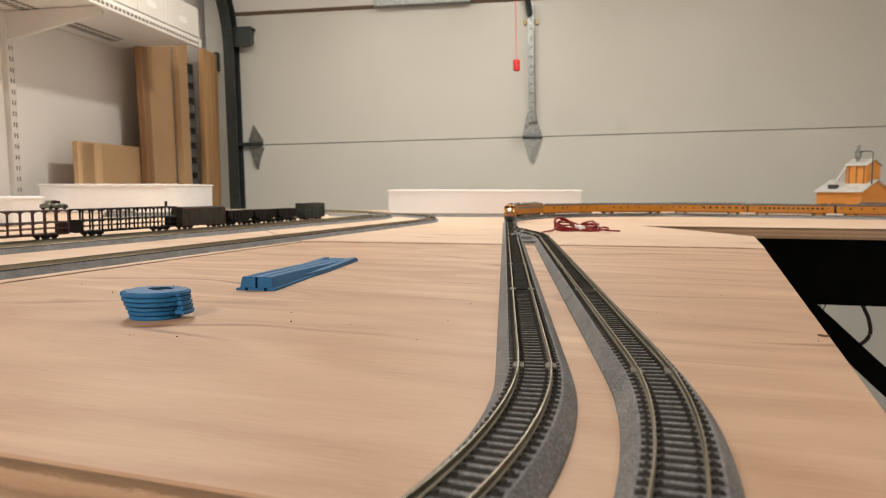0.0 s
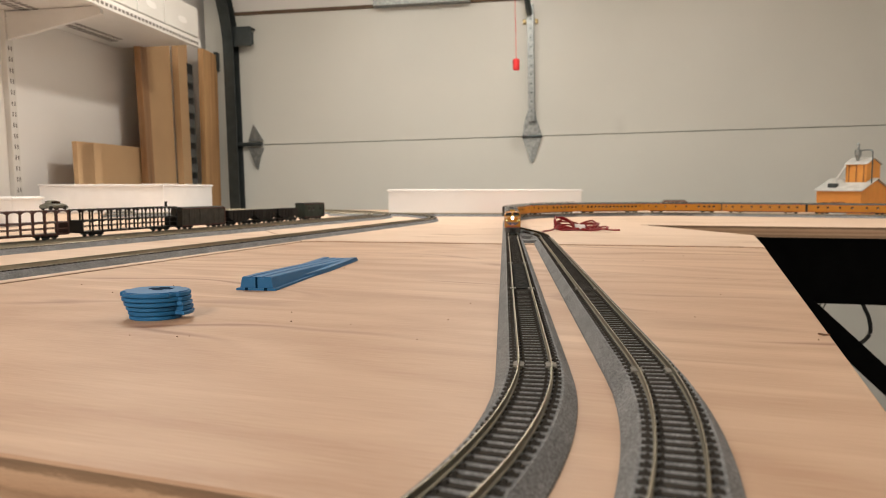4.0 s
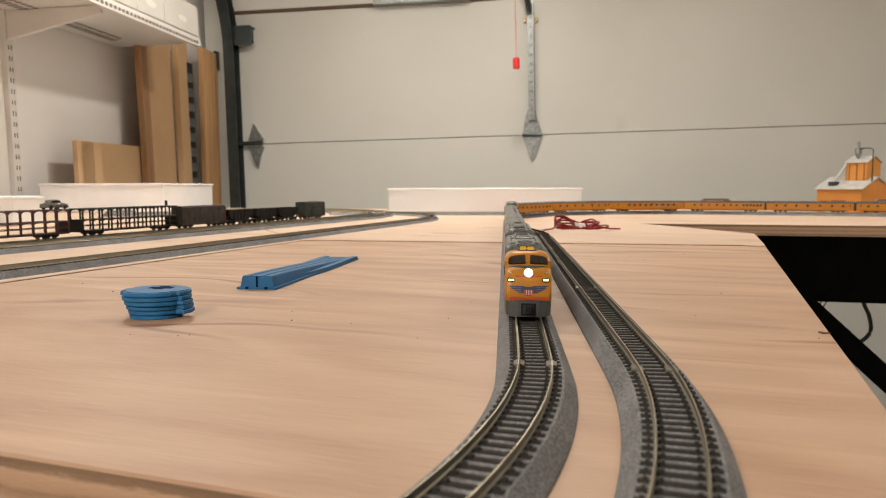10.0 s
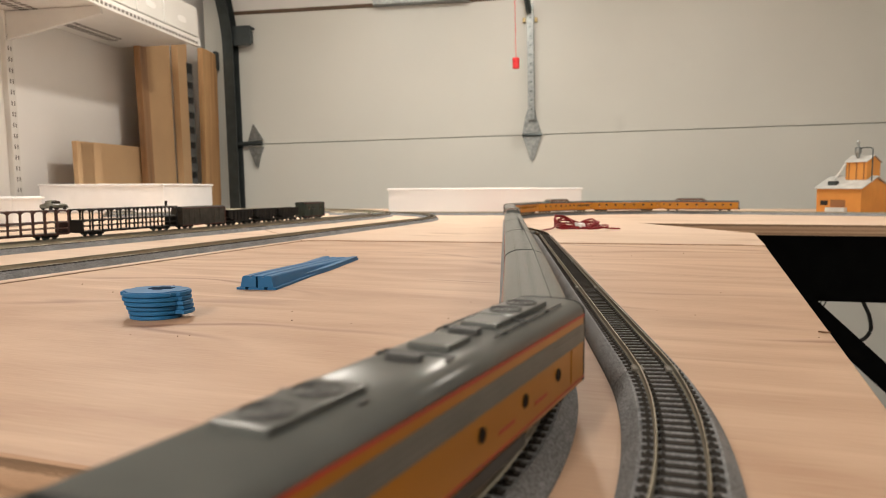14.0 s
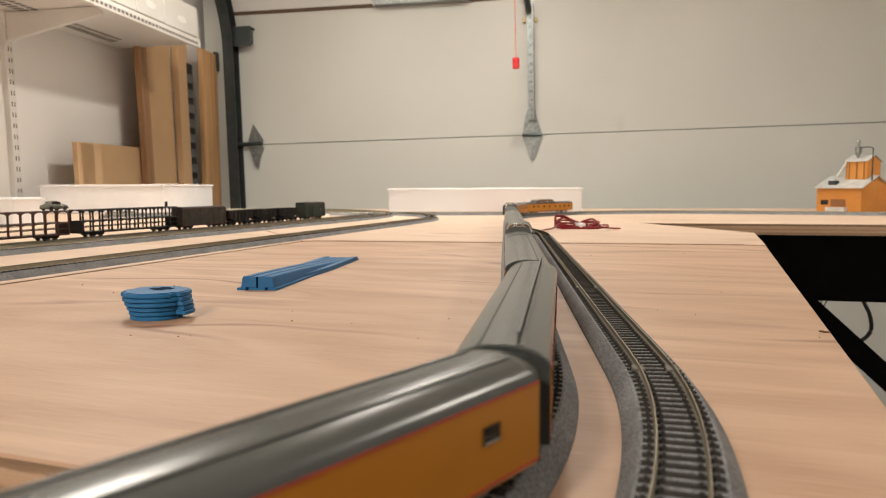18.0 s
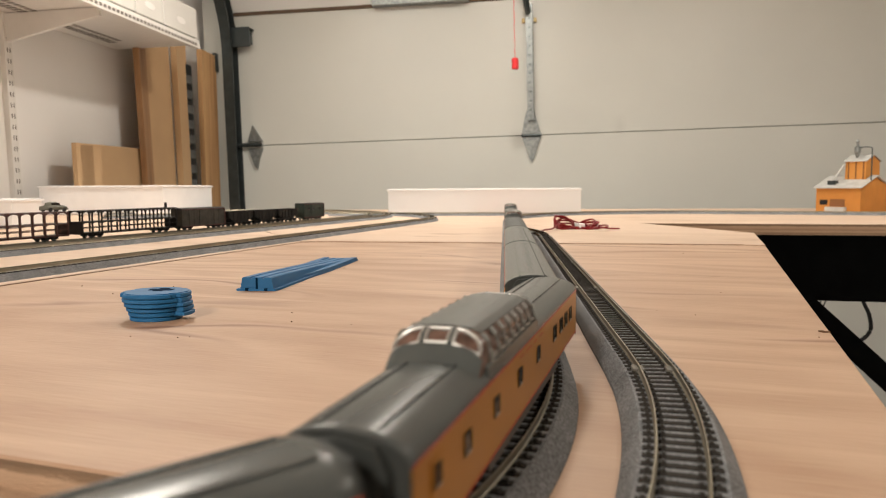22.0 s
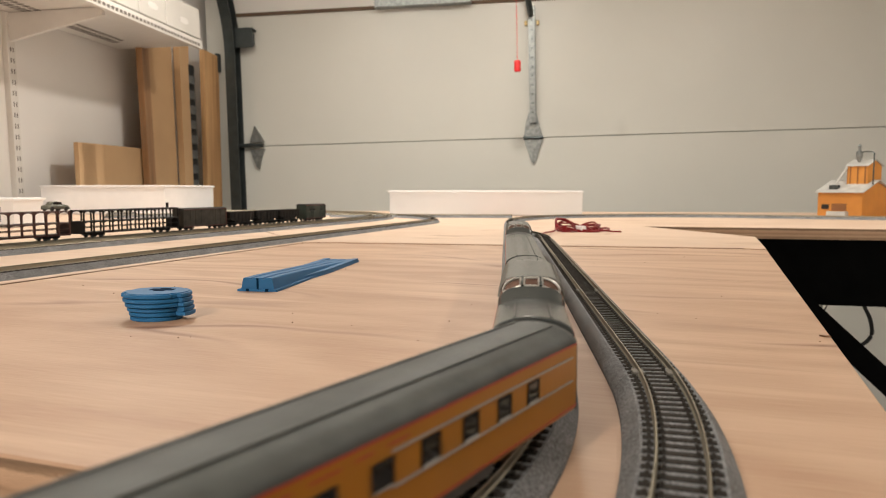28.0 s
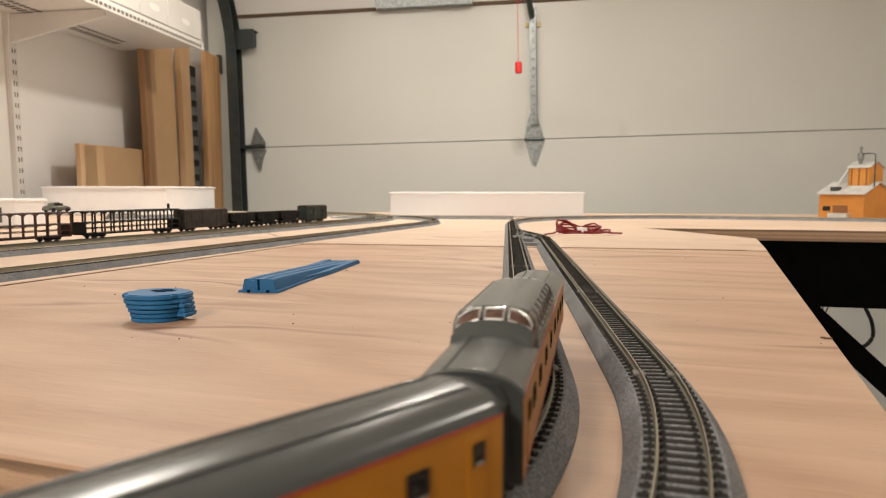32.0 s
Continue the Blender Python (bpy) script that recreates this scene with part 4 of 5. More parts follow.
def add_dome(c, y0, y1):
    """The raised glass dome: belt on the roof's shoulders, tinted glass rounded fore and aft, framed end lights."""
    sl = 0.0066
    belt = [(-0.0096, 0.0188), (0.0096, 0.0188), (0.0094, 0.0214), (0.0087, 0.0222), (-0.0087, 0.0222), (-0.0094, 0.0214)]
    part("dome_base", extrude_y(belt, y0 + 0.0030, y1 - 0.0030), M_ROOF, c, "grey dome base")
    arc = [(0.0091, 0.0218), (0.0089, 0.0236), (0.0083, 0.0254), (0.0072, 0.0266), (0.0054, 0.0273), (0.0027, 0.0276), (0.0, 0.0277)]
    prof = arc + [(-x, z) for x, z in arc[-2::-1]]
    low = [(x * 0.97, roof_height(x) + 0.0002) for x, z in prof]
    mid = [(x * 0.995, zl + (z - zl) * 0.74) for (x, z), (_, zl) in zip(prof, low)]
    def ring(q, y):
        return [Vector((x, y, z)) for x, z in q] + [Vector((-0.0080, y, 0.0205)), Vector((0.0080, y, 0.0205))]
    bm = loft([ring(low, y0), ring(mid, y0 + sl * 0.55), ring(prof, y0 + sl), ring(prof, y1 - sl), ring(mid, y1 - sl * 0.55), ring(low, y1)])
    o = part("dome_glass", bm, M_DOME, c, "brown-tinted dome glazing")
    for p in o.data.polygons:
        p.use_smooth = True
    top = [(x * 1.01, z + 0.0002) for x, z in prof if z > 0.0264]
    under = [(x * 0.9, 0.0260) for x, z in top[::-1]]
    rf = loft([[Vector((x * k, y, z - d)) for x, z in top + under] for y, k, d in ((y0 + sl - 0.0016, 0.93, 0.0009), (y0 + sl + 0.0006, 1, 0), (y1 - sl - 0.0006, 1, 0), (y1 - sl + 0.0016, 0.93, 0.0009))])
    part("dome_roof", rf, M_ROOF, c, "grey dome roof")
    n = 7
    for k in range(n + 1):
        y = y0 + sl + (y1 - y0 - 2 * sl) * k / n
        for sx in (-1, 1):
            part("mullion", tube([(sx * 0.0092, y, 0.0216), (sx * 0.0090, y, 0.0236), (sx * 0.0083, y, 0.0255), (sx * 0.0073, y, 0.0266)], 0.00055, 5), M_LOUVRE, c)
    for k in range(n):
        ya, yb = (y0 + sl + (y1 - y0 - 2 * sl) * (k + q) / n for q in (0.2, 0.8))
        for sx in (-1, 1):
            part("sash_bar", tube([(sx * 0.0092, ya, 0.0224), (sx * 0.0092, yb, 0.0224)], 0.00028, 5), M_SILVER, c)
    cut = list(zip(prof, low, mid))

    def skin(x, q):
        """Height and setback of the end glazing at x, q of the way up."""
        a = max(0, min(len(cut) - 2, next((i for i in range(len(cut) - 1) if cut[i][0][0] >= x >= cut[i + 1][0][0]), 0)))
        u = (cut[a][0][0] - x) / (cut[a][0][0] - cut[a + 1][0][0])
        z2, z0, z1 = (cut[a][i][1] + (cut[a + 1][i][1] - cut[a][i][1]) * u for i in range(3))
        return (z0 + (z1 - z0) * q / 0.5, sl * 0.55 * q / 0.5) if q < 0.5 else (z1 + (z2 - z1) * (q - 0.5) / 0.5, sl * (0.55 + 0.45 * (q - 0.5) / 0.5))
    for y, sg in ((y1, -1), (y0, 1)):
        def at(x, q):
            z, d = skin(x, q)
            return (x, y + sg * (d - 0.0003), z + 0.0002)
        span = [0.36 + 0.50 * k / 5 for k in range(6)]
        q = [at(0.0021, k) for k in span] + [at(-0.0021, k) for k in span[::-1]] + [at(0.0021, span[0])]
        part("dome_light_frame", tube(q, 0.00036, 6), M_SILVER, c, "silver window frame")
        for sx in (-1, 1):
            arc_o = [(0.0081, 0.36), (0.0080, 0.48), (0.0076, 0.60), (0.0068, 0.71), (0.0056, 0.79), (0.0044, 0.85)]
            q = [at(sx * 0.0031, k) for k in span[::-1]] + [at(sx * x, k) for x, k in arc_o] + [at(sx * 0.0031, span[-1])]
            part("dome_light_frame", tube(q, 0.00036, 6), M_SILVER, c, "silver window frame")
        bm = bmesh.new()
        rows = [[bm.verts.new(Vector(at(-0.0086 + 0.0172 * i / 16, k)) + Vector((0, 0, 0.00012))) for i in range(17)] for k in (-0.30, -0.12, 0.0, 0.12, 0.24, 0.33)]
        for ra, rb in zip(rows, rows[1:]):
            for i in range(16):
                bm.faces.new((ra[i], ra[i + 1], rb[i + 1], rb[i]))
        bmesh.ops.recalc_face_normals(bm, faces=bm.faces[:])
        part("dome_sill", bm, M_ROOF, c, "grey sill under the dome glass", True)
        for sx in (-1, 1):
            part("end_mullion", tube([at(sx * 0.0026, k) for k in span], 0.0005, 6), M_ROOF, c)


LOCO_TOP = 0.0216


def loco(label, cab):
    """A streamlined diesel unit; the cab unit has the raised bulldog nose."""
    L = 0.134
    half = 0.0097
    c = thing("diesel_locomotive", label, "model locomotive", group="diesel units")
    y0, y1 = -L / 2, L / 2 + (0.004 if cab else 0.0)
    ye = y1 - (0.0152 if cab else 0.0)
    body = [(half - 0.0004, 0.0044), (half, 0.0054), (half, LOCO_TOP), (-half, LOCO_TOP), (-half, 0.0054), (-half + 0.0004, 0.0044)]
    part("body", extrude_y(body, y0, ye), M_YELLOW, c, "yellow-orange painted sides")
    roof = [(x, z) for x, z in side_profile(half, 0.005, LOCO_TOP, 0.0250, 14, power=0.42) if z >= LOCO_TOP]
    ycab = ye - (0.014 if cab else 0)
    rf = extrude_y([(x * 1.003, z) for x, z in roof], y0, ycab)
    o = part("roof", rf, M_GREY, c, "grey roof")
    for p in o.data.polygons:
        p.use_smooth = abs(p.normal.y) < 0.5
    for sx in (-1, 1):
        x = sx * half
        def slab(nm, a, b, za, zb, mat, t=0.00012, lb=""):
            part(nm, boxes((min(x, x + sx * t), max(x, x + sx * t), a, b, za, zb)), mat, c, lb)
        slab("stripe", y0, ye, LOCO_TOP - 0.0007, LOCO_TOP - 0.0001, M_RED, 0.00014, "thin red stripe")
        slab("stripe", y0, ye, 0.0056, 0.0061, M_RED, 0.00014, "thin red stripe")
        slab("grille_band", y0 + 0.0008, ye - 0.012, 0.0148, 0.0192, M_LOUVRE, 0.0002, "grey louvred grille band")
        for k in range(3):
            zz = 0.0155 + k * 0.0013
            slab("louvre", y0 + 0.002, ye - 0.013, zz, zz + 0.0005, M_LOUVRE, 0.0003)
        for y in (y0 + 0.022, y0 + 0.044, y0 + 0.066):
            bm = lathe([(0.0014, 0), (0.0014, 0.0003), (0.0011, 0.0003), (0.0011, 0.0001), (0.0001, 0.0001)], 16, m=pose(x, y, 0.0112, 0, 90 * sx, 0))
            part("porthole", bm, M_BLACK, c)
        slab("door", y0 + 0.007, y0 + 0.0115, 0.0066, 0.0146, M_YELLOW, 0.0002)
        slab("lettering_bar", y0 + 0.030, y0 + 0.038, 0.0086, 0.0094, M_RED, 0.0001)
        slab("lettering_bar", y0 + 0.050, y0 + 0.058, 0.0086, 0.0094, M_RED, 0.0001)
        slab("skirt", y0 + 0.044, ye - 0.034, 0.0024, 0.0050, M_GREY_DK, 0.0001, "dark grey fuel tank skirt")
    before = set(c.children)
    # roof gear: fan blocks, hatches, exhausts
    for y in ((y0 + 0.020, y0 + 0.080) if cab else (y0 + 0.024, y0 + 0.104)):
        blk = part("fan_block", boxes((-0.0043, 0.0043, y - 0.0105, y + 0.0105, 0.0250, 0.0268), bevel=0.0004), M_GREY, c)
        for k in (-1, 1):
            part("fan", lathe([(0.0036, 0.0264), (0.0036, 0.0271), (0.0032, 0.0272), (0.0030, 0.02675), (0.0021, 0.02675), (0.0020, 0.0270), (0.0017, 0.0270), (0.0016, 0.02675), (0.0008, 0.02675), (0.0006, 0.0270), (0.0001, 0.0270)], 18, m=pose(0, y + k * 0.0050, 0)), M_GREY_DK, blk, "dark roof fan")
    for y in (y0 + 0.040, y0 + 0.062):
        part("roof_hatch", boxes((-0.0040, 0.0040, y - 0.0048, y + 0.0048, 0.0250, 0.0267), bevel=0.0005), M_GREY, c)
    for y in (y0 + 0.051, y0 + (0.096 if cab else 0.075)):
        part("exhaust", boxes((-0.0030, 0.0030, y - 0.0012, y + 0.0012, 0.0255, 0.0268), bevel=0.0003), M_GREY_DK, c)
    for sx in (-1, 1):
        for k in range(4):
            y = y0 + 0.02 + k * 0.026
            if y < ycab - 0.004:
                part("lift_ring", boxes((sx * 0.0064 - 0.0003, sx * 0.0064 + 0.0003, y - 0.0008, y + 0.0008, 0.0246, 0.0259)), M_GREY_DK, c)
    for o in set(c.children) - before:
        o.location.z -= 0.0006
    ends = [(y0, -1)] + ([] if cab else [(y1, 1)])
    for yy, sg in ends:
        ring = [(0.0070, 0.005), (0.0070, 0.020), (0.005, 0.0235), (-0.005, 0.0235), (-0.0070, 0.020), (-0.0070, 0.005)]
        part("diaphragm", extrude_y(ring, min(yy, yy + sg * 0.0018), max(yy, yy + sg * 0.0018)), M_GREY_DK, c, "dark grey end diaphragm")
        cap = [(half * 1.004, 0.0048), (half * 1.004, LOCO_TOP)] + [(x * 1.004, z + 0.0001) for x, z in roof if z > LOCO_TOP + 0.0001] + [(-half * 1.004, LOCO_TOP), (-half * 1.004, 0.0048)]
        part("end_wall", extrude_y(cap, min(yy + sg * 0.0006, yy - sg * 0.0006), max(yy + sg * 0.0006, yy - sg * 0.0006)), M_END, c, "dark grey painted end")
    for sx in (-1, 1):
        part("grab_rail", tube([(sx * 0.0062, y0 + 0.008, 0.0246), (sx * 0.0064, y0 + 0.010, 0.0251), (sx * 0.0064, y0 + 0.050, 0.0251), (sx * 0.0062, y0 + 0.052, 0.0246)], 0.00018, 5), M_GREY_DK, c, "thin dark roof pipe")
    for y in (y0 + 0.034, y0 + 0.070):
        part("cross_pipe", boxes((-0.0066, 0.0066, y - 0.0003, y + 0.0003, 0.0244, 0.0253)), M_GREY_DK, c)
    coupler(c, y0 - 0.002)
    for y in (y0 + 0.024, y1 - (0.036 if cab else 0.024)):
        truck(c, y, 3, 0.027)
    part("underframe", boxes((-0.008, 0.008, y0 + 0.046, ye - 0.036, 0.0028, 0.0052), (-0.0075, 0.0075, y0 + 0.005, ye - 0.004, 0.0046, 0.0052), bevel=0.0005), M_BLACK, c)
    if cab:
        nose(c, ye, ycab, y1, half)
    else:
        coupler(c, y1 + 0.002)
    return c


NOSE = [(-0.0005, 0.0097, 0.0208), (0.0040, 0.0097, 0.0208), (0.0066, 0.0096, 0.0206), (0.0086, 0.0096, 0.0201), (0.0099, 0.0095, 0.0191),
        (0.0109, 0.0094, 0.0176), (0.0117, 0.0092, 0.0155), (0.0123, 0.0088, 0.0128), (0.0127, 0.0079, 0.0104)]   # along, half width, crown


def nose_power(dy):
    return 0.36 + 0.20 * min(1.0, max(0.0, dy / 0.0127))


def nose_square(dy):
    """How much of the nose's height is upright side."""
    return 0.88 - 0.22 * min(1.0, max(0.0, dy / 0.0127))


def nose_at(dy):
    for a, b in zip(NOSE, NOSE[1:]):
        if dy <= b[0]:
            t = max(0.0, (dy - a[0]) / (b[0] - a[0]))
            return a[1] + (b[1] - a[1]) * t, a[2] + (b[2] - a[2]) * t
    return NOSE[-1][1:]


def nose_inside(x, dy, z):
    hw, crown = nose_at(dy)
    z1 = 0.0076 + (crown - 0.0076) * nose_square(dy)
    if abs(x) >= hw or z > crown:
        return False
    if z <= z1:
        return True
    a = math.asin(min(1, (z - z1) / (crown - z1)))
    return abs(x) < hw * math.cos(a) ** nose_power(dy)


def nose_front(x, z):
    """How far the nose reaches forward at (x, z)."""
    lo, hi = -0.0005, 0.0127
    if nose_inside(x, hi, z):
        return hi
    for _ in range(24):
        mid = (lo + hi) / 2
        if nose_inside(x, mid, z):
            lo = mid
        else:
            hi = mid
    return lo


def decal(c, name, ye, spans, mat, label="", lift=0.00016):
    """A thin painted patch that follows the nose: spans of (z, x0, x1)."""
    bm = bmesh.new()
    rows = []
    n = 10
    for z, x0, x1 in spans:
        rows.append([bm.verts.new((x0 + (x1 - x0) * i / n, ye + nose_front(x0 + (x1 - x0) * i / n, z) + lift, z + lift * 0.6)) for i in range(n + 1)])
    for a, b in zip(rows, rows[1:]):
        for i in range(n):
            bm.faces.new((a[i], a[i + 1], b[i + 1], b[i]))
    bmesh.ops.recalc_face_normals(bm, faces=bm.faces[:])
    part(name, bm, mat, c, label)


def nose(c, ye, ycab, y1, half):
    """Cab roof, slanted windscreen, bulldog nose, lights and pilot."""
    before = set(c.children)
    def sect(y, hw, z0, z1, zc, n=8, e=0.55):
        right = [(hw, z0), (hw, z1)]
        for i in range(1, n + 1):
            a = math.pi / 2 * i / n
            right.append((hw * math.cos(a) ** e, z1 + (zc - z1) * math.sin(a)))
        pts = right + [(-x, z) for x, z in right[-2::-1]]
        return [Vector((x, y, z)) for x, z in pts]
    rings = [sect(ycab, half * 1.003, 0.0195, 0.0228, 0.0263, e=0.42), sect(ye - 0.0058, half * 1.002, 0.0195, 0.0228, 0.0262, e=0.42),
             sect(ye - 0.0042, half * 1.0, 0.0195, 0.0226, 0.0259, e=0.42), sect(ye - 0.0030, half * 0.998, 0.0195, 0.0222, 0.0252, e=0.42), sect(ye + 0.0014, half * 0.985, 0.0188, 0.0197, 0.0204, e=0.4)]
    o = part("cab_roof", loft(rings), M_YELLOW, c, "yellow cab roof")
    rr = [sect(ye + dy, hw, 0.0076, 0.0076 + (cr - 0.0076) * nose_square(dy), cr, e=nose_power(dy)) for dy, hw, cr in NOSE]
    o2 = part("nose", loft(rr), M_YELLOW, c, "rounded yellow nose")
    for q in (o, o2):
        for p in q.data.polygons:
            p.use_smooth = True
    k = Matrix(((-1, 0, 0, 0), (0, -0.683, 0.730, ye + 0.00145), (0, 0.730, 0.683, 0.0206), (0, 0, 0, 1)))
    for sx in (-1, 1):
        bm = prism([(sx * x, z) for x, z in ((0.0010, 0.0011), (0.0080, 0.0008), (0.0083, 0.0016), (0.0081, 0.0034), (0.0074, 0.0044), (0.0054, 0.0051), (0.0010, 0.0055))], 0.0002, 0.0008)
        bmesh.ops.transform(bm, matrix=k, verts=bm.verts[:])
        part("windscreen", bm, M_GLASS_DK, c, "dark slanted windscreen")
        bm = boxes((sx * half - 0.0001, sx * half + 0.0002, ye - 0.0085, ye - 0.0045, 0.0160, 0.0195))
        part("side_window", bm, M_GLASS_DK, c)
    # glare panel on top of the nose
    bm = bmesh.new()
    rows = []
    for i in range(13):
        x = -0.0083 + 0.0166 * i / 12
        reach = 0.0021 + 0.0056 * (1 - abs(x / 0.0084) ** 2.4)
        row = []
        for j in range(5):
            dy = 0.0020 + (reach - 0.0020) * j / 4
            hw, crown = nose_at(dy)
            z1 = 0.0076 + (crown - 0.0076) * nose_square(dy)
            a = math.acos(min(1, (abs(x) / hw)) ** (1 / nose_power(dy))) if abs(x) < hw else 0
            row.append(bm.verts.new((x, ye + dy, z1 + (crown - z1) * math.sin(a) + 0.00016)))
        rows.append(row)
    for a, b in zip(rows, rows[1:]):
        for j in range(4):
            bm.faces.new((a[j], a[j + 1], b[j + 1], b[j]))
    bmesh.ops.recalc_face_normals(bm, faces=bm.faces[:])
    part("glare_panel", bm, M_GREENPANEL, c, "dark green anti-glare panel")
    # headlight in a short barrel
    zh = 0.0187
    yh = ye + nose_front(0, zh)
    hd = part("headlight", lathe([(0.0001, -0.002), (0.0021, -0.002), (0.0021, 0.0006), (0.0017, 0.0008), (0.0016, 0.0004), (0.0001, 0.0004)], 20, m=pose(0, yh, zh, -80, 0, 0)), M_SILVER, c)
    part("lens", lathe([(0.0001, 0.0004), (0.0016, 0.0005), (0.0012, 0.0011), (0.0001, 0.0014)], 20, m=pose(0, yh, zh, -80, 0, 0)), M_HEAD, hd, "glowing headlight lens", True)
    for sx in (-1, 1):
        decal(c, "number_board", ye, [(0.0149, sx * 0.0064, sx * 0.0082), (0.0154, sx * 0.0054, sx * 0.0087), (0.0162, sx * 0.0054, sx * 0.0087), (0.0167, sx * 0.0064, sx * 0.0082)], M_BLACK, "black number board with lit bars", 0.0002)
        for q in range(3):
            xa = 0.0060 + q * 0.0008
            decal(c, "number_bar", ye, [(z, sx * xa, sx * (xa + 0.00055)) for z in (0.0154, 0.0158, 0.0162)], M_BOARDLIT, "", 0.0003)
        for z, xe in ((0.0109, 0.0046), (0.0117, 0.0062), (0.0125, 0.0076), (0.0133, 0.0085)):
            decal(c, "wing_feather", ye, [(z - 0.00034, sx * 0.0016, sx * xe * 0.82), (z + 0.0003, sx * 0.0016, sx * xe)], M_WING, "dark blue painted feather")
        bm = lathe([(0.0001, 0), (0.0005, 0.0), (0.0004, 0.0005), (0.0001, 0.0006)], 10, m=pose(sx * 0.0072, ye + nose_front(sx * 0.0072, 0.0186), 0.0186, -70, 0, -sx * 20))
        part("marker_light", bm, M_SILVER, c)
        for q, (xa, xb) in enumerate(((0.0008, 0.0028), (0.0032, 0.0054))):
            decal(c, "lettering_bar", ye, [(z, sx * xa, sx * xb) for z in (0.0171, 0.0177)], M_RED)
    decal(c, "shield", ye, [(0.0094, -0.0012, 0.0012), (0.0104, -0.0019, 0.0019), (0.0119, -0.0019, 0.0019)], M_RED, "red shield of the emblem", 0.00022)
    for q in range(3):
        decal(c, "shield_stripe", ye, [(z, -0.0013 + q * 0.0010, -0.0009 + q * 0.0010) for z in (0.0099, 0.0109, 0.0118)], M_SILVER, "", 0.00028)
    decal(c, "shield", ye, [(0.0119, -0.0021, 0.0021), (0.0132, -0.0020, 0.0020)], M_WING, "", 0.00022)
    for sx in (-1, 1):
        decal(c, "emblem_wing_root", ye, [(0.0106, sx * 0.0019, sx * 0.0030), (0.0134, sx * 0.0019, sx * 0.0032)], M_WING, "", 0.0002)
    decal(c, "stripe", ye, [(0.0078, -0.0094, 0.0094), (0.0088, -0.0094, 0.0094)], M_RED, "thin red stripe")
    # pilot
    rings = []
    for z, k2 in ((0.0009, 0.94), (0.0014, 0.98), (0.0050, 1.0), (0.0078, 1.0)):
        ring = [(-half * k2, ye - 0.006), (half * k2, ye - 0.006), (half * k2, ye + 0.0038), (0.0093 * k2, ye + 0.0086), (0.0080 * k2, ye + 0.0118), (0.0042, ye + 0.0131), (-0.0042, ye + 0.0131), (-0.0080 * k2, ye + 0.0118), (-0.0093 * k2, ye + 0.0086), (-half * k2, ye + 0.0038)]
        rings.append([Vector((x, y, z)) for x, y in ring])
    part("pilot", loft(rings), M_GREY_DK, c, "dark grey pilot")
    part("coupler_door", boxes((-0.0031, 0.0031, ye + 0.0131, ye + 0.0136, 0.0016, 0.0066), bevel=0.0002), M_BLACK, c)
    coupler(c, ye + 0.0151)
    part("coupler_pocket", boxes((-0.0022, 0.0022, ye + 0.0135, ye + 0.0141, 0.0024, 0.0058), bevel=0.0002), M_RUBBER, c)
    # horns on the cab roof
    part("horn_base", boxes((-0.0042, 0.0042, ye - 0.0128, ye - 0.0102, 0.0256, 0.0268), bevel=0.0004), M_GREY_DK, c)
    for x in (-0.0021, -0.0008, 0.0012, 0.0024):
        part("horn", lathe([(0.0003, 0), (0.0005, 0.002), (0.0009, 0.0036), (0.0007, 0.0035)], 10, m=pose(x, ye - 0.0125, 0.0274, -90, 0, 0)), M_HORN, c, "bright yellow air horn")
    for o in set(c.children) - before:
        o.location.z -= 0.0012


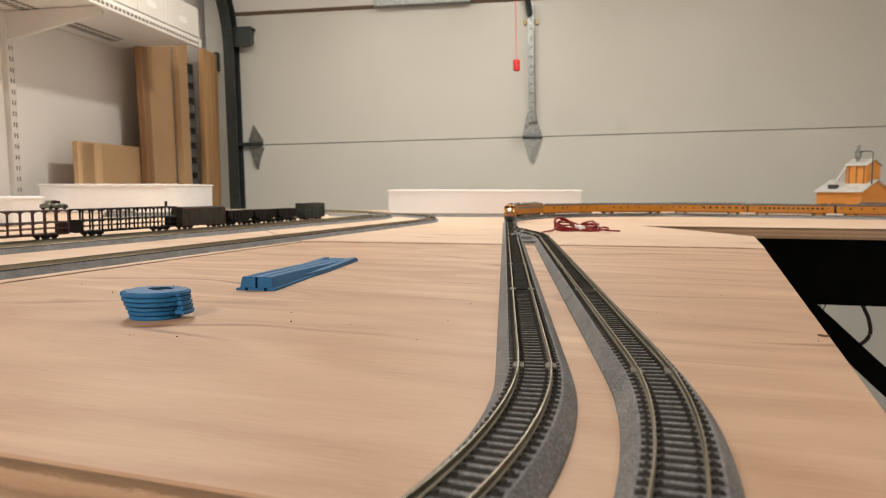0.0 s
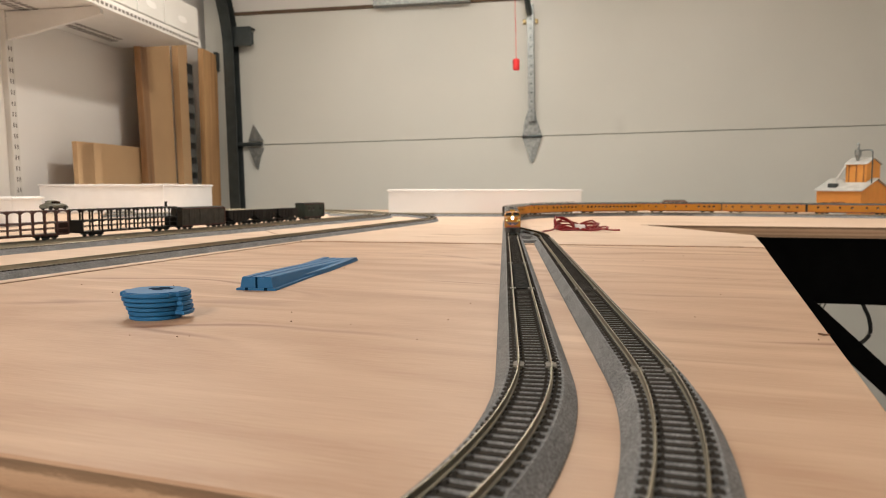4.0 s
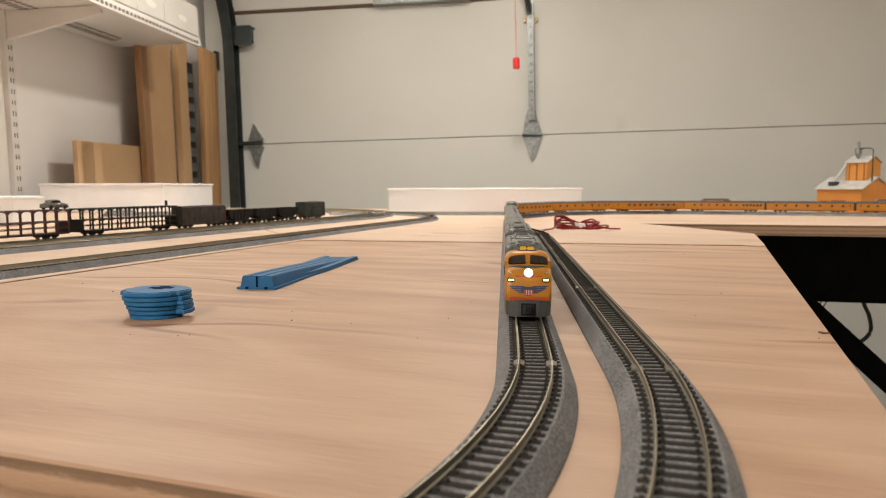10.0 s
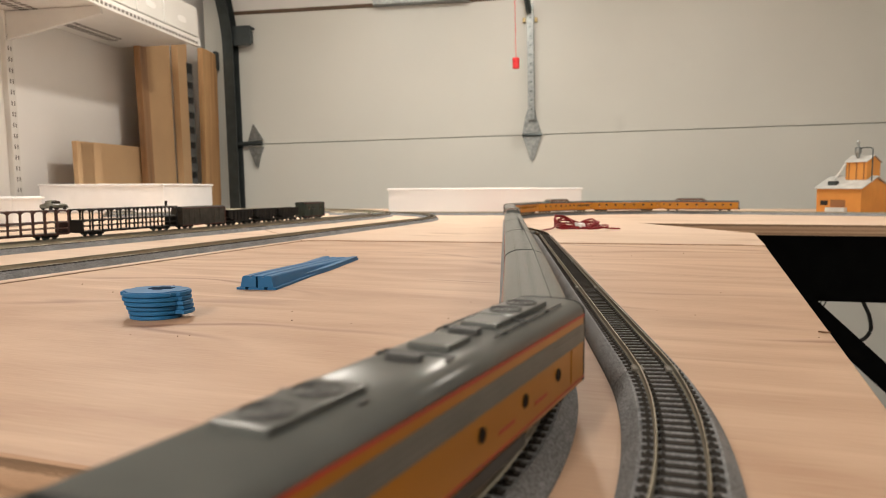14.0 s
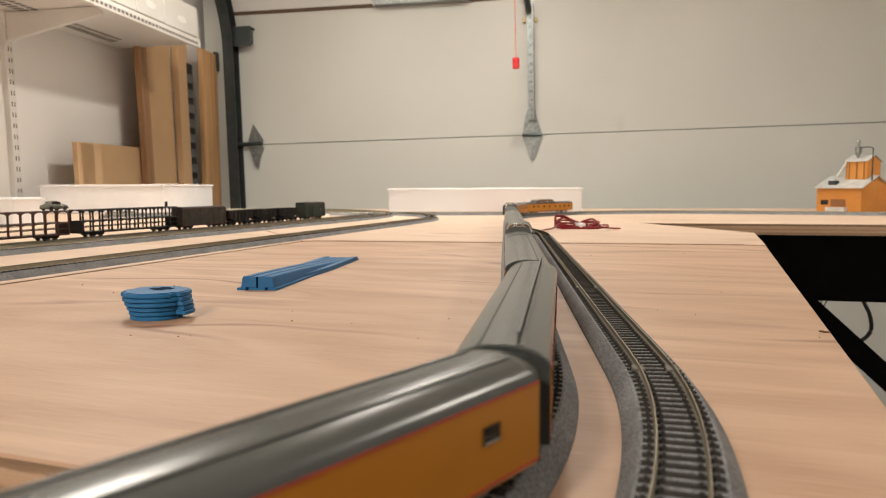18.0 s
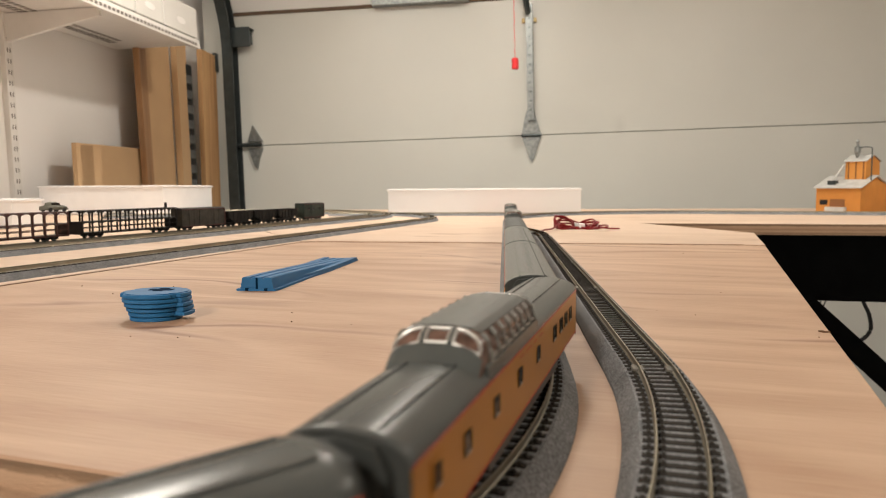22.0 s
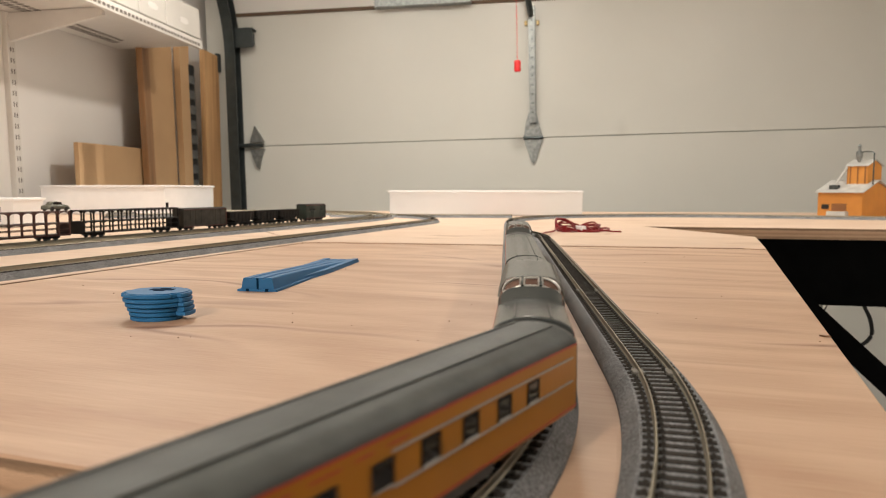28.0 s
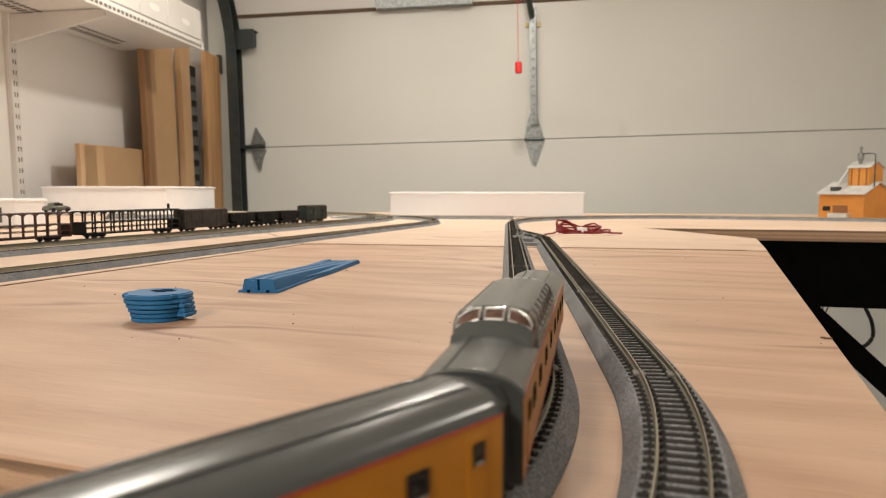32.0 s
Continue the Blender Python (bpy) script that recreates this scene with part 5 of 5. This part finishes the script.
def consist():
    """The whole train, front first: vehicle, length over couplers."""
    sq = lambda ys, w=0.0030, h=0.0034: [(y, w, h) for y in ys]
    grid = lambda a, b, n: [a + (b - a) * k / (n - 1) for k in range(n)]
    cars = [(loco("orange-yellow streamlined diesel cab unit with a lit headlight", True), 0.138), (loco("orange-yellow cabless diesel booster with a grey roof", False), 0.138)]
    plan = [
        ("orange-yellow baggage car with a grey roof and few windows", sq((-0.030, 0.025)), (-0.05, 0.012, 0.05), None, False),
        ("orange-yellow mail car with small square windows and a grey roof", sq((-0.014, -0.004, 0.012, 0.028, 0.044), 0.0024, 0.0028) + sq((-0.066,), 0.0040, 0.0022), (), None, False),
        ("orange-yellow coach with a row of posts along its grey roof", sq(grid(-0.073, 0.006, 7), 0.0042, 0.0034) + sq((0.028, 0.044, 0.056), 0.0026, 0.003), (0.07,), None, True),
        ("orange-yellow coach with many square windows and a grey roof", sq(grid(-0.060, 0.058, 14), 0.0038, 0.0036), (-0.071, 0.071), None, False),
        ("orange-yellow dome coach with a raised glass dome on a grey roof", sq((-0.066, -0.056, -0.046, -0.034), 0.0045, 0.0034) + sq((-0.008, 0.014, 0.036, 0.056), 0.003, 0.003), (0.072,), (-0.012, 0.044), False),
        ("orange-yellow sleeping car with paired windows and a grey roof", sq((-0.066, -0.05, -0.032, -0.014, 0.004, 0.022, 0.042, 0.06), 0.0034, 0.0034), (0.073,), None, False),
        ("orange-yellow coach with spaced windows and a grey roof", sq((-0.064, -0.045, -0.026, 0.0, 0.022, 0.044, 0.062), 0.0036, 0.0034), (-0.074,), None, False),
        ("orange-yellow diner with a row of broad windows and a grey roof", sq(grid(-0.058, 0.042, 9), 0.0046, 0.0036), (0.066,), None, False, (-0.078, -0.010)),
        ("orange-yellow dome diner with a raised glass dome on a grey roof", sq(grid(-0.074, -0.040, 6), 0.0036, 0.0038) + sq((-0.026, -0.014, 0.0, 0.014, 0.03, 0.046, 0.06), 0.003, 0.0034), (), (-0.014, 0.048), False),
        ("orange-yellow sleeping car with square windows and a grey roof", sq((-0.062, -0.042, -0.02, 0.003, 0.024, 0.045, 0.062), 0.0036, 0.0034), (-0.075,), None, False),
        ("orange-yellow dome lounge car at the tail of the train", sq((-0.066, -0.05, -0.034, -0.016, 0.004, 0.024, 0.044, 0.06), 0.0036, 0.0034), (0.073,), (-0.016, 0.050), False),
    ]
    for row in plan:
        cars.append((coach(*row, matte="yellow diner with" in row[0]), 0.167))
    return cars


TRAIN = consist()
NOSE_S, SPEED = 1.0413, 0.0967


def on_track(s_mid, base):
    """The pose of a vehicle whose two trucks ride on the main line."""
    xa, ya, _ = main_line(s_mid - base / 2)
    xb, yb, _ = main_line(s_mid + base / 2)
    return pose((xa + xb) / 2, (ya + yb) / 2, RAIL_TOP, 0, 0, math.degrees(math.atan2(ya - yb, xa - xb)) - 90)


def motions():
    ahead = 0.0
    for ob, length in TRAIN:
        mid = ahead + length / 2
        rows = []
        for k in range(129):
            t = k * 0.25
            rows.append((t, on_track(NOSE_S - SPEED * t + mid, length * (0.72 if length > 0.15 else 0.55))))
        walk(ob, rows)
        ahead += length


# ---- things on the boards ----
def tool_stack():
    """Six blue plastic plates, the lower ones smaller, with a keyed tab stepping round the stack."""
    st = thing("plate_stack", "stack of six blue plastic plates with a cross-shaped hole", "plastic parts", pose(-0.1372, 0.347, 0))
    th = 0.0022
    for k in range(6):
        r0 = 0.0108 + 0.00074 * k
        out = []
        for i in range(96):
            a = 2 * math.pi * i / 96
            u = (a + 0.10) % (2 * math.pi)
            r = r0
            if u < 0.42 or u > 5.90:
                r += 0.0002 + (0.00105 * (5 - k) if k else 0.0)
            elif k == 5 and (5.55 < u < 5.80 or 0.85 < u < 1.05 or 2.75 < u < 3.05 or 3.65 < u < 3.90):
                r -= 0.0012
            out.append((r * 1.10 * math.cos(a), r * math.sin(a)))
        bm = prism(out, 0, th - 0.0004)
        es = [e for e in bm.edges if abs(e.verts[0].co.z - e.verts[1].co.z) < 1e-6]
        bmesh.ops.bevel(bm, geom=es, offset=0.00025, segments=1, affect="EDGES")
        o = part("plate", bm, M_BLUE, st)
        o.matrix_basis = pose(0.0002 * (k % 2), 0.0003 * (k % 3), k * th, 0, 0, 0)
        part("rim", prism([(x * 0.93, y * 0.93) for x, y in out], th - 0.00055, th), M_BLUE, o)
    # no real opening: a thin cross in the colour of its shade
    part("cross_hole", boxes((-0.0056, 0.0056, -0.0024, 0.0024, 6 * th - 0.0002, 6 * th + 0.0002), (-0.0024, 0.0024, -0.0052, 0.0052, 6 * th - 0.0002, 6 * th + 0.00015)), M_BLUE_SHADE, st, "cross-shaped hole drawn as a dark shaded inlay").matrix_basis = pose(0.0015, 0.004, 0, 0, 0, -3)


tool_stack()


def rerailer():
    """A long blue ramp that guides wheels onto the rails."""
    t = thing("rerailing_ramp", "long blue plastic rerailing ramp lying on the board", "model tool", pose(-0.1125, 0.440, 0, 0, 0, -7.7))
    L = 0.188
    rings = []
    for y, hw, h in ((0.0, 0.0092, 0.0082), (0.02, 0.0092, 0.0079), (0.09, 0.0092, 0.0056), (0.15, 0.0090, 0.0034), (L, 0.0088, 0.0022)):
        rings.append([Vector(p) for p in ((-hw - 0.0012, y, 0.0012), (-hw, y, h * 0.92), (-hw + 0.0006, y, h), (-0.0047, y, h), (-0.0045, y, h - 0.0009), (-0.0031, y, h - 0.0009), (-0.0029, y, h),
                                          (0.0029, y, h), (0.0031, y, h - 0.0009), (0.0045, y, h - 0.0009), (0.0047, y, h), (hw - 0.0006, y, h), (hw, y, h * 0.92), (hw + 0.0012, y, 0.0012))])
    part("ramp", loft(rings), M_BLUE, t)
    part("flange", prism([(-0.0125, -0.001), (0.0125, -0.001), (0.0128, 0.07), (0.0150, 0.105), (0.0150, L), (-0.0150, L), (-0.0150, 0.105), (-0.0128, 0.07)], 0.0, 0.0013), M_BLUE, t)
    for sx in (-1, 1):
        part("side_wing", prism([(sx * 0.0100, 0.055), (sx * 0.0145, 0.100), (sx * 0.0145, L - 0.002), (sx * 0.0100, L - 0.002)][::sx], 0.0013, 0.0030), M_BLUE, t)
        part("notch", boxes((sx * 0.0060 - 0.0009, sx * 0.0060 + 0.0009, -0.0012, -0.0002, 0.0, 0.0016)), M_BLUE_SHADE, t)
    part("slot", boxes((-0.0006, 0.0006, -0.0003, 0.0002, 0.001, 0.0080)), M_BLUE_SHADE, t)


rerailer()


def wire_bundle():
    t = thing("wire_bundle", "coiled dark red twin wire tied with a white clip", "wire", pose(0, 0, 0.0011))
    x0, y0 = 0.192, 1.050
    rg = random.Random(7)
    for k in range(7):
        a, b = 0.027 + 0.008 * rg.random(), 0.009 + 0.008 * rg.random()
        dx, dy, hl, hr = 0.003 * rg.uniform(-1, 1), 0.003 * rg.uniform(-1, 1), 0.006 + 0.0028 * k, 0.004 + 0.0017 * ((k * 3) % 7)
        kink, twist = rg.uniform(0.7, 1.3), rg.uniform(-0.5, 0.5)
        pts = []
        for i in range(41):
            u = 2 * math.pi * i / 40
            q = math.cos(u)
            wob = 0.0018 * math.sin(3 * u + 5 * k) + 0.0012 * math.sin(5 * u + 2 * k)
            pts.append((x0 + a * q * (1.0 if q < 0 else kink) + dx + wob, y0 + b * math.sin(u + twist) * (0.15 + 0.85 * abs(q) ** 0.6) + dy - 0.004 * q,
                        0.0016 + max(0.0, (hl if q < 0 else hr) * (0.5 + 0.5 * math.sin(u + twist)) * abs(q) ** 0.4 + 0.6 * wob)))
        part("wire_loop", tube(pts, 0.0013, 6), M_REDWIRE, t)
    part("lead", tube(smooth_curve([(x0 - 0.026, y0 + 0.004, 0.008), (x0 - 0.040, y0 - 0.030, 0.003), (x0 - 0.060, y0 - 0.085, 0.004), (x0 - 0.068, y0 - 0.115, 0.003)]), 0.0013, 6), M_REDWIRE, t)
    part("lead", tube(smooth_curve([(x0 + 0.028, y0 - 0.006, 0.004), (x0 + 0.042, y0 - 0.012, 0.002), (x0 + 0.058, y0 - 0.014, 0.0015)]), 0.0013, 6), M_REDWIRE, t)
    part("clip", boxes((-0.004, 0.004, -0.009, 0.009, 0.0, 0.008), bevel=0.002), M_WHITE, t, "white wire clip").matrix_basis = pose(x0 + 0.003, y0, 0.001, 0, 0, 25)


wire_bundle()


def crate(name, label, m, w, d, h, mat, wall=0.003):
    t = thing(name, label, "box", m)
    def loop(a, z):
        return [Vector((x * (w / 2 - a), y * (d / 2 - a), z)) for x, y in ((-1, -1), (1, -1), (1, 1), (-1, 1))]
    bm = loft([loop(0.004, 0.0), loop(0.0, 0.003), loop(0.0, h - 0.001), loop(0.0008, h), loop(wall - 0.0008, h), loop(wall, h - 0.001), loop(wall, 0.002)])
    part("tray", bm, mat, t)
    part("rim", loft([loop(-0.0002, h - 0.005), loop(-0.003, h - 0.004), loop(-0.003, h - 0.001), loop(-0.0002, h - 0.0006)], caps=False), mat, t)
    return t


bx = crate("plastic_tray", "low milky white plastic tray on the far board", pose(0.098, 1.83, 0.0011, 0, 0, -1), 0.442, 0.28, 0.0585, M_MILKY)
for nm, lb, xa, xb, mt in (("packet", "dull red packet lying in the milky tray", 0.075, 0.225, M_PACK_RED), ("packet", "dull green packet lying in the milky tray", 0.230, 0.312, M_PACK_GREEN)):
    tagged(part(nm, boxes((xa, xb, 1.698, 1.76, 0.0035, 0.020), bevel=0.003), mt), lb, "packet")
crate("plastic_tray", "low white plastic tray beside the wall", pose(-0.8065, 1.898, 0.0009, 0, 0, -10), 0.33, 0.24, 0.071, M_WHITE)


bsk = crate("plastic_basket", "small white slotted plastic basket behind the freight cars", pose(-0.745, 1.20, 0.0009, 0, 0, 4), 0.13, 0.10, 0.047, M_WHITE, 0.002)
# slots are grey plates on the side, coloured for the shade within
for k in range(7):
    part("slot", boxes((-0.052 + 0.015 * k, -0.045 + 0.015 * k, -0.0506, -0.0498, 0.010, 0.034)), M_PACK_GREY, bsk)

# freight train in the yard
def e_pose(s):
    x, y, h = line_e(s)
    return pose(x, y, RAIL_TOP, 0, 0, -math.degrees(h))


def s_on_e(y):
    return y / math.cos(radians(20))


def autorack(label, mat, s, L=0.160):
    t = thing("autorack_car", label, "model train", e_pose(s), "freight cars")
    y0, y1 = -L / 2, L / 2
    part("deck", boxes((-0.009, 0.009, y0, y1, 0.0045, 0.0062), bevel=0.0003), mat, t)
    part("deck", boxes((-0.009, 0.009, y0, y1, 0.0175, 0.0184)), mat, t)
    part("deck", boxes((-0.009, 0.009, y0, y1, 0.0295, 0.0304)), mat, t)
    n = 11
    step = (L - 0.002) / n
    for sx in (-1, 1):
        x = sx * 0.0089
        part("side_rail", boxes((x - 0.0004, x + 0.0004, y0, y1, 0.0110, 0.0119)), mat, t)
        for k in range(n + 1):
            y = y0 + 0.001 + step * k
            part("post", boxes((x - 0.0005, x + 0.0005, y - 0.0009, y + 0.0009, 0.006, 0.0305)), mat, t)
            if k < n:
                for zc, drop in ((0.0178, 0.0030), (0.0298, 0.0052)):
                    pts = [(x, y + step * (0.5 - 0.5 * math.cos(math.pi * q / 8)), zc - drop + drop * math.sin(math.pi * q / 8) ** 0.8) for q in range(9)]
                    part("arch_brace", tube(pts, 0.0008, 5), mat, t)
    for yy in (y0, y1 - 0.002):
        part("end_panel", boxes((-0.0088, 0.0088, yy, yy + 0.002, 0.006, 0.0180)), mat, t)
    part("end_post", boxes((-0.009, -0.006, y1 - 0.002, y1, 0.0305, 0.0365), bevel=0.0004), M_BLACK, t)
    for y in (y0 + 0.022, y1 - 0.022):
        truck(t, y, 2, 0.012)
    return t


def boxcar(name, label, mat, s, L, hz, hatch=False):
    t = thing(name, label, "model train", e_pose(s), "freight cars")
    y0, y1 = -L / 2, L / 2
    part("body", boxes((-0.0092, 0.0092, y0, y1, 0.005, hz), bevel=0.0005), mat, t)
    part("roof", loft([[Vector(p) for p in ((-0.0096, y, hz), (0.0096, y, hz), (0.006, y, hz + 0.0012), (-0.006, y, hz + 0.0012))] for y in (y0 - 0.0003, y1 + 0.0003)]), M_BLACK, t)
    part("door", boxes((0.0092, 0.0098, -0.010, 0.010, 0.0055, hz - 0.001)), mat, t)
    part("side_sill", boxes((0.0088, 0.0099, y0, y1, 0.0042, 0.0056), bevel=0.0002), M_MAROON, t)
    part("eave", boxes((0.0090, 0.0099, y0, y1, hz - 0.0014, hz - 0.0002), bevel=0.0002), M_MAROON, t)
    part("end_frame", boxes((-0.0090, 0.0098, y1 - 0.0012, y1 + 0.0004, 0.005, hz - 0.0003)), M_MAROON, t)
    for k in range(9):
        y = y0 + 0.003 + k * (L - 0.006) / 8
        if abs(y) > 0.011:
            part("side_rib", boxes((0.0092, 0.0096, y - 0.0005, y + 0.0005, 0.0055, hz - 0.0005)), mat, t)
    for y in (y0 + 0.014, y1 - 0.014):
        truck(t, y, 2, 0.010)
    return t


def hopper(s):
    t = thing("hopper_car", "small black open hopper car", "model train", e_pose(s), "freight cars")
    L = 0.058
    y0, y1 = -L / 2, L / 2
    part("body", loft([[Vector(p) for p in ((-0.0088, y, z), (0.0088, y, z), (0.0088, y, 0.0205), (-0.0088, y, 0.0205))] for y, z in ((y0, 0.012), (y0 + 0.015, 0.006), (y1 - 0.015, 0.006), (y1, 0.012))]), M_BLACK, t)
    part("top_rim", boxes((-0.0094, -0.0082, y0, y1, 0.0198, 0.0212), (0.0082, 0.0094, y0, y1, 0.0198, 0.0212), (-0.0082, 0.0082, y0, y0 + 0.001, 0.0198, 0.0212), (-0.0082, 0.0082, y1 - 0.001, y1, 0.0198, 0.0212)), M_BLACK, t)
    for k in range(7):
        y = y0 + 0.003 + k * (L - 0.006) / 6
        part("side_rib", boxes((0.0088, 0.0094, y - 0.0005, y + 0.0005, 0.007, 0.02)), M_BLACK, t)
    part("sill", boxes((-0.008, 0.008, y0, y1, 0.0045, 0.0058)), M_BLACK, t)
    for y in (y0 + 0.010, y1 - 0.010):
        truck(t, y, 2, 0.010)


autorack("brown open autorack freight car carrying a small toy car", M_BROWNCAR, s_on_e(0.7045))
autorack("black open two-deck autorack freight car", M_BLACK, s_on_e(0.8665), 0.151)
boxcar("boxcar", "weathered grey-brown boxcar with maroon sills and roof edges", M_BOXSIDE, s_on_e(0.988), 0.088, 0.0275)
for k in range(3):
    hopper(s_on_e(1.065 + 0.060 * k))
cb = boxcar("caboose", "dark green caboose with small windows", M_GREENCAR, s_on_e(1.262), 0.066, 0.0275)
for y in (-0.020, -0.006, 0.018):
    window(cb, 1, 0.0098, y, 0.019, 0.004, 0.004)

toy = thing("toy_car", "small grey-green toy saloon car on top of the autorack", "toy car", e_pose(s_on_e(0.770)) @ pose(0, 0, 0.0304) @ Matrix.Scale(1.12, 4))
rr = []
for y, hw, z in ((-0.0125, 0.004, 0.003), (-0.0118, 0.0048, 0.0052), (-0.006, 0.0052, 0.0062), (0.006, 0.0052, 0.0060), (0.0118, 0.0046, 0.0046), (0.0128, 0.004, 0.003)):
    rr.append([Vector((x, y, q)) for x, q in ((-hw, 0.0016), (hw, 0.0016), (hw, z * 0.75), (hw * 0.8, z), (-hw * 0.8, z), (-hw, z * 0.75))])
part("body", loft(rr), M_CARPAINT, toy, smooth=True)
rr = []
for y, hw, z in ((-0.0085, 0.0040, 0.0060), (-0.0045, 0.0038, 0.0088), (0.0005, 0.0038, 0.0092), (0.0055, 0.0042, 0.0060)):
    rr.append([Vector((x, y, q)) for x, q in ((-hw, 0.0052), (hw, 0.0052), (hw * 0.92, z * 0.9), (hw * 0.7, z), (-hw * 0.7, z), (-hw * 0.92, z * 0.9))])
part("cabin", loft(rr), M_CARPAINT, toy, smooth=True)
for sx in (-1, 1):
    for y in (-0.0078, 0.0078):
        part("wheel", lathe([(0.0001, -0.0007), (0.002, -0.0007), (0.0022, 0.0), (0.002, 0.0007), (0.0001, 0.0007)], 12, m=pose(sx * 0.0046, y, 0.0021, 0, 90, 0)), M_RUBBER, toy)
    part("side_glass", boxes((sx * 0.0040 - 0.0002, sx * 0.0040 + 0.0002, -0.0058, 0.0035, 0.0063, 0.0083)), M_GLASS_DK, toy)


def elevator():
    """A grain elevator kit: clapboard house with a gable roof and a tower."""
    t = thing("grain_elevator", "orange clapboard model grain elevator with a grey metal roof", "model building", pose(0.942, 1.66, 0.0011, 0, 0, -58))
    w, d, e, r = 0.104, 0.12, 0.0575, 0.0800
    bm = bmesh.new()
    pts = [(0, 0), (d, 0), (d, e), (d / 2, r), (0, e)]
    loft([[Vector((x, y, z)) for y, z in pts] for x in (-w, 0)], bm)
    part("wall", bm, M_ELEV, t)
    for k in range(13):
        z = 0.003 + k * 0.0041
        part("clapboard", boxes((-w, 0.0004, -0.0006, 0.0, z, z + 0.0030)), M_ELEV, t)
        part("clapboard", boxes((0.0, 0.0006, 0.0, d, z, z + 0.0030)), M_ELEV, t)
    for sy, ya, yb in ((0, -0.007, d / 2), (1, d / 2, d + 0.007)):
        za, zb = (e - 0.0035, r + 0.002) if sy == 0 else (r + 0.002, e - 0.0035)
        bm = loft([[Vector((x, ya, za)), Vector((x, yb, zb)), Vector((x, yb, zb + 0.002)), Vector((x, ya, za + 0.002))] for x in (-w - 0.004, 0.006)])
        part("roof", bm, M_ROOFMETAL, t, "grey metal roof")
    for k in range(14):
        x = -w + 0.002 + k * 0.008
        bm = loft([[Vector((q, -0.007, e - 0.0014)), Vector((q, d / 2, r + 0.0041)), Vector((q, d / 2, r + 0.0047)), Vector((q, -0.007, e - 0.0008))] for q in (x - 0.0004, x + 0.0004)])
        part("roof_rib", bm, M_ROOFMETAL, t)
    tx0, tx1, ty0, ty1, te, tr = -0.058, -0.010, 0.037, 0.095, 0.116, 0.129
    bm = bmesh.new()
    pts = [(ty0, 0.05), (ty1, 0.05), (ty1, te), ((ty0 + ty1) / 2, tr), (ty0, te)]
    loft([[Vector((x, y, z)) for y, z in pts] for x in (tx0, tx1)], bm)
    part("tower", bm, M_ELEV, t)
    for sy, ya, yb in ((0, ty0 - 0.004, (ty0 + ty1) / 2), (1, (ty0 + ty1) / 2, ty1 + 0.004)):
        za, zb = (te - 0.001, tr + 0.001) if sy == 0 else (tr + 0.001, te - 0.001)
        part("tower_roof", loft([[Vector((x, ya, za)), Vector((x, yb, zb)), Vector((x, yb, zb + 0.0015)), Vector((x, ya, za + 0.0015))] for x in (tx0 - 0.003, tx1 + 0.003)]), M_ROOFMETAL, t)
    for x in (-0.050, -0.033, -0.016):
        part("trim_board", boxes((x - 0.0012, x + 0.0012, ty0 - 0.0008, ty0, 0.07, te)), M_ELEV_DK, t)
    part("cyclone", lathe([(0.0001, 0.124), (0.003, 0.126), (0.0072, 0.138), (0.0072, 0.149), (0.0030, 0.151), (0.0030, 0.159), (0.0045, 0.161), (0.0001, 0.167)], 14, m=pose(-0.036, 0.046, 0)), M_STEEL, t, "grey metal dust cyclone")
    part("pipe", tube(smooth_curve([(-0.032, 0.046, 0.147), (-0.012, 0.036, 0.148), (0.004, 0.031, 0.145), (0.006, 0.030, 0.132), (0.006, 0.030, 0.072)]), 0.0014, 6), M_STEEL_DK, t)
    part("chute", tube([(-0.058, 0.037, 0.112), (-0.072, 0.014, 0.072)], 0.0026, 8), M_ROOFMETAL, t)
    part("chute_box", boxes((-0.082, -0.062, 0.006, 0.018, 0.062, 0.072), bevel=0.001), M_STEEL_DK, t)
    part("loading_dock", boxes((-0.075, -0.030, -0.014, -0.001, 0.0, 0.011), bevel=0.0006), M_ROOFMETAL, t)
    part("dock_door", boxes((-0.070, -0.035, -0.0014, -0.0007, 0.012, 0.029)), M_ELEV_DK, t)
    part("dock_window", boxes((-0.094, -0.076, -0.0014, -0.0007, 0.016, 0.027)), M_GLASS_DK, t)


elevator()

# splinters on the board edges
for x, y, rz, ln in ((0.1598, 0.3030, -3, 0.0034), (0.1585, 0.3045, -8, 0.002), (0.285, 0.7655, -10, 0.05), (0.315, 0.7622, -12, 0.03), (0.24, 0.7740, -10, 0.02)):
    o = part("splinter", boxes((-ln / 2, ln / 2, -0.0005, 0.0005, -0.0003, 0.0003), bevel=0.00015), M_TORN)
    o.matrix_world = pose(x, y, 0.0004, 0, 0, rz)
    tagged(o, "torn brown splinter on the plywood edge", "splinter", "splinters")

# specks and crumbs on the near board
rng = random.Random(4)
sp = []
for x, y in ((-0.2308, 0.4661), (-0.195, 0.43), (-0.075, 0.36), (0.125, 0.61), (0.22, 0.67), (-0.02, 0.66), (-0.07, 0.335), (-0.17, 0.46), (0.0, 0.70), (0.17, 0.62), (-0.11, 0.30), (0.16, 0.42)):
    sp.append((x, y))
bm = bmesh.new()
for x, y in sp + [(rng.uniform(-0.2, 0.2), rng.uniform(0.25, 0.75)) for _ in range(16)]:
    r = rng.uniform(0.0002, 0.00045)
    bmesh.ops.create_icosphere(bm, subdivisions=1, radius=r, matrix=pose(x, y, r * 0.4))
tagged(part("sawdust", bm, M_TORN), "scattered dark specks and crumbs on the plywood", "debris", kind="stuff")

motions()
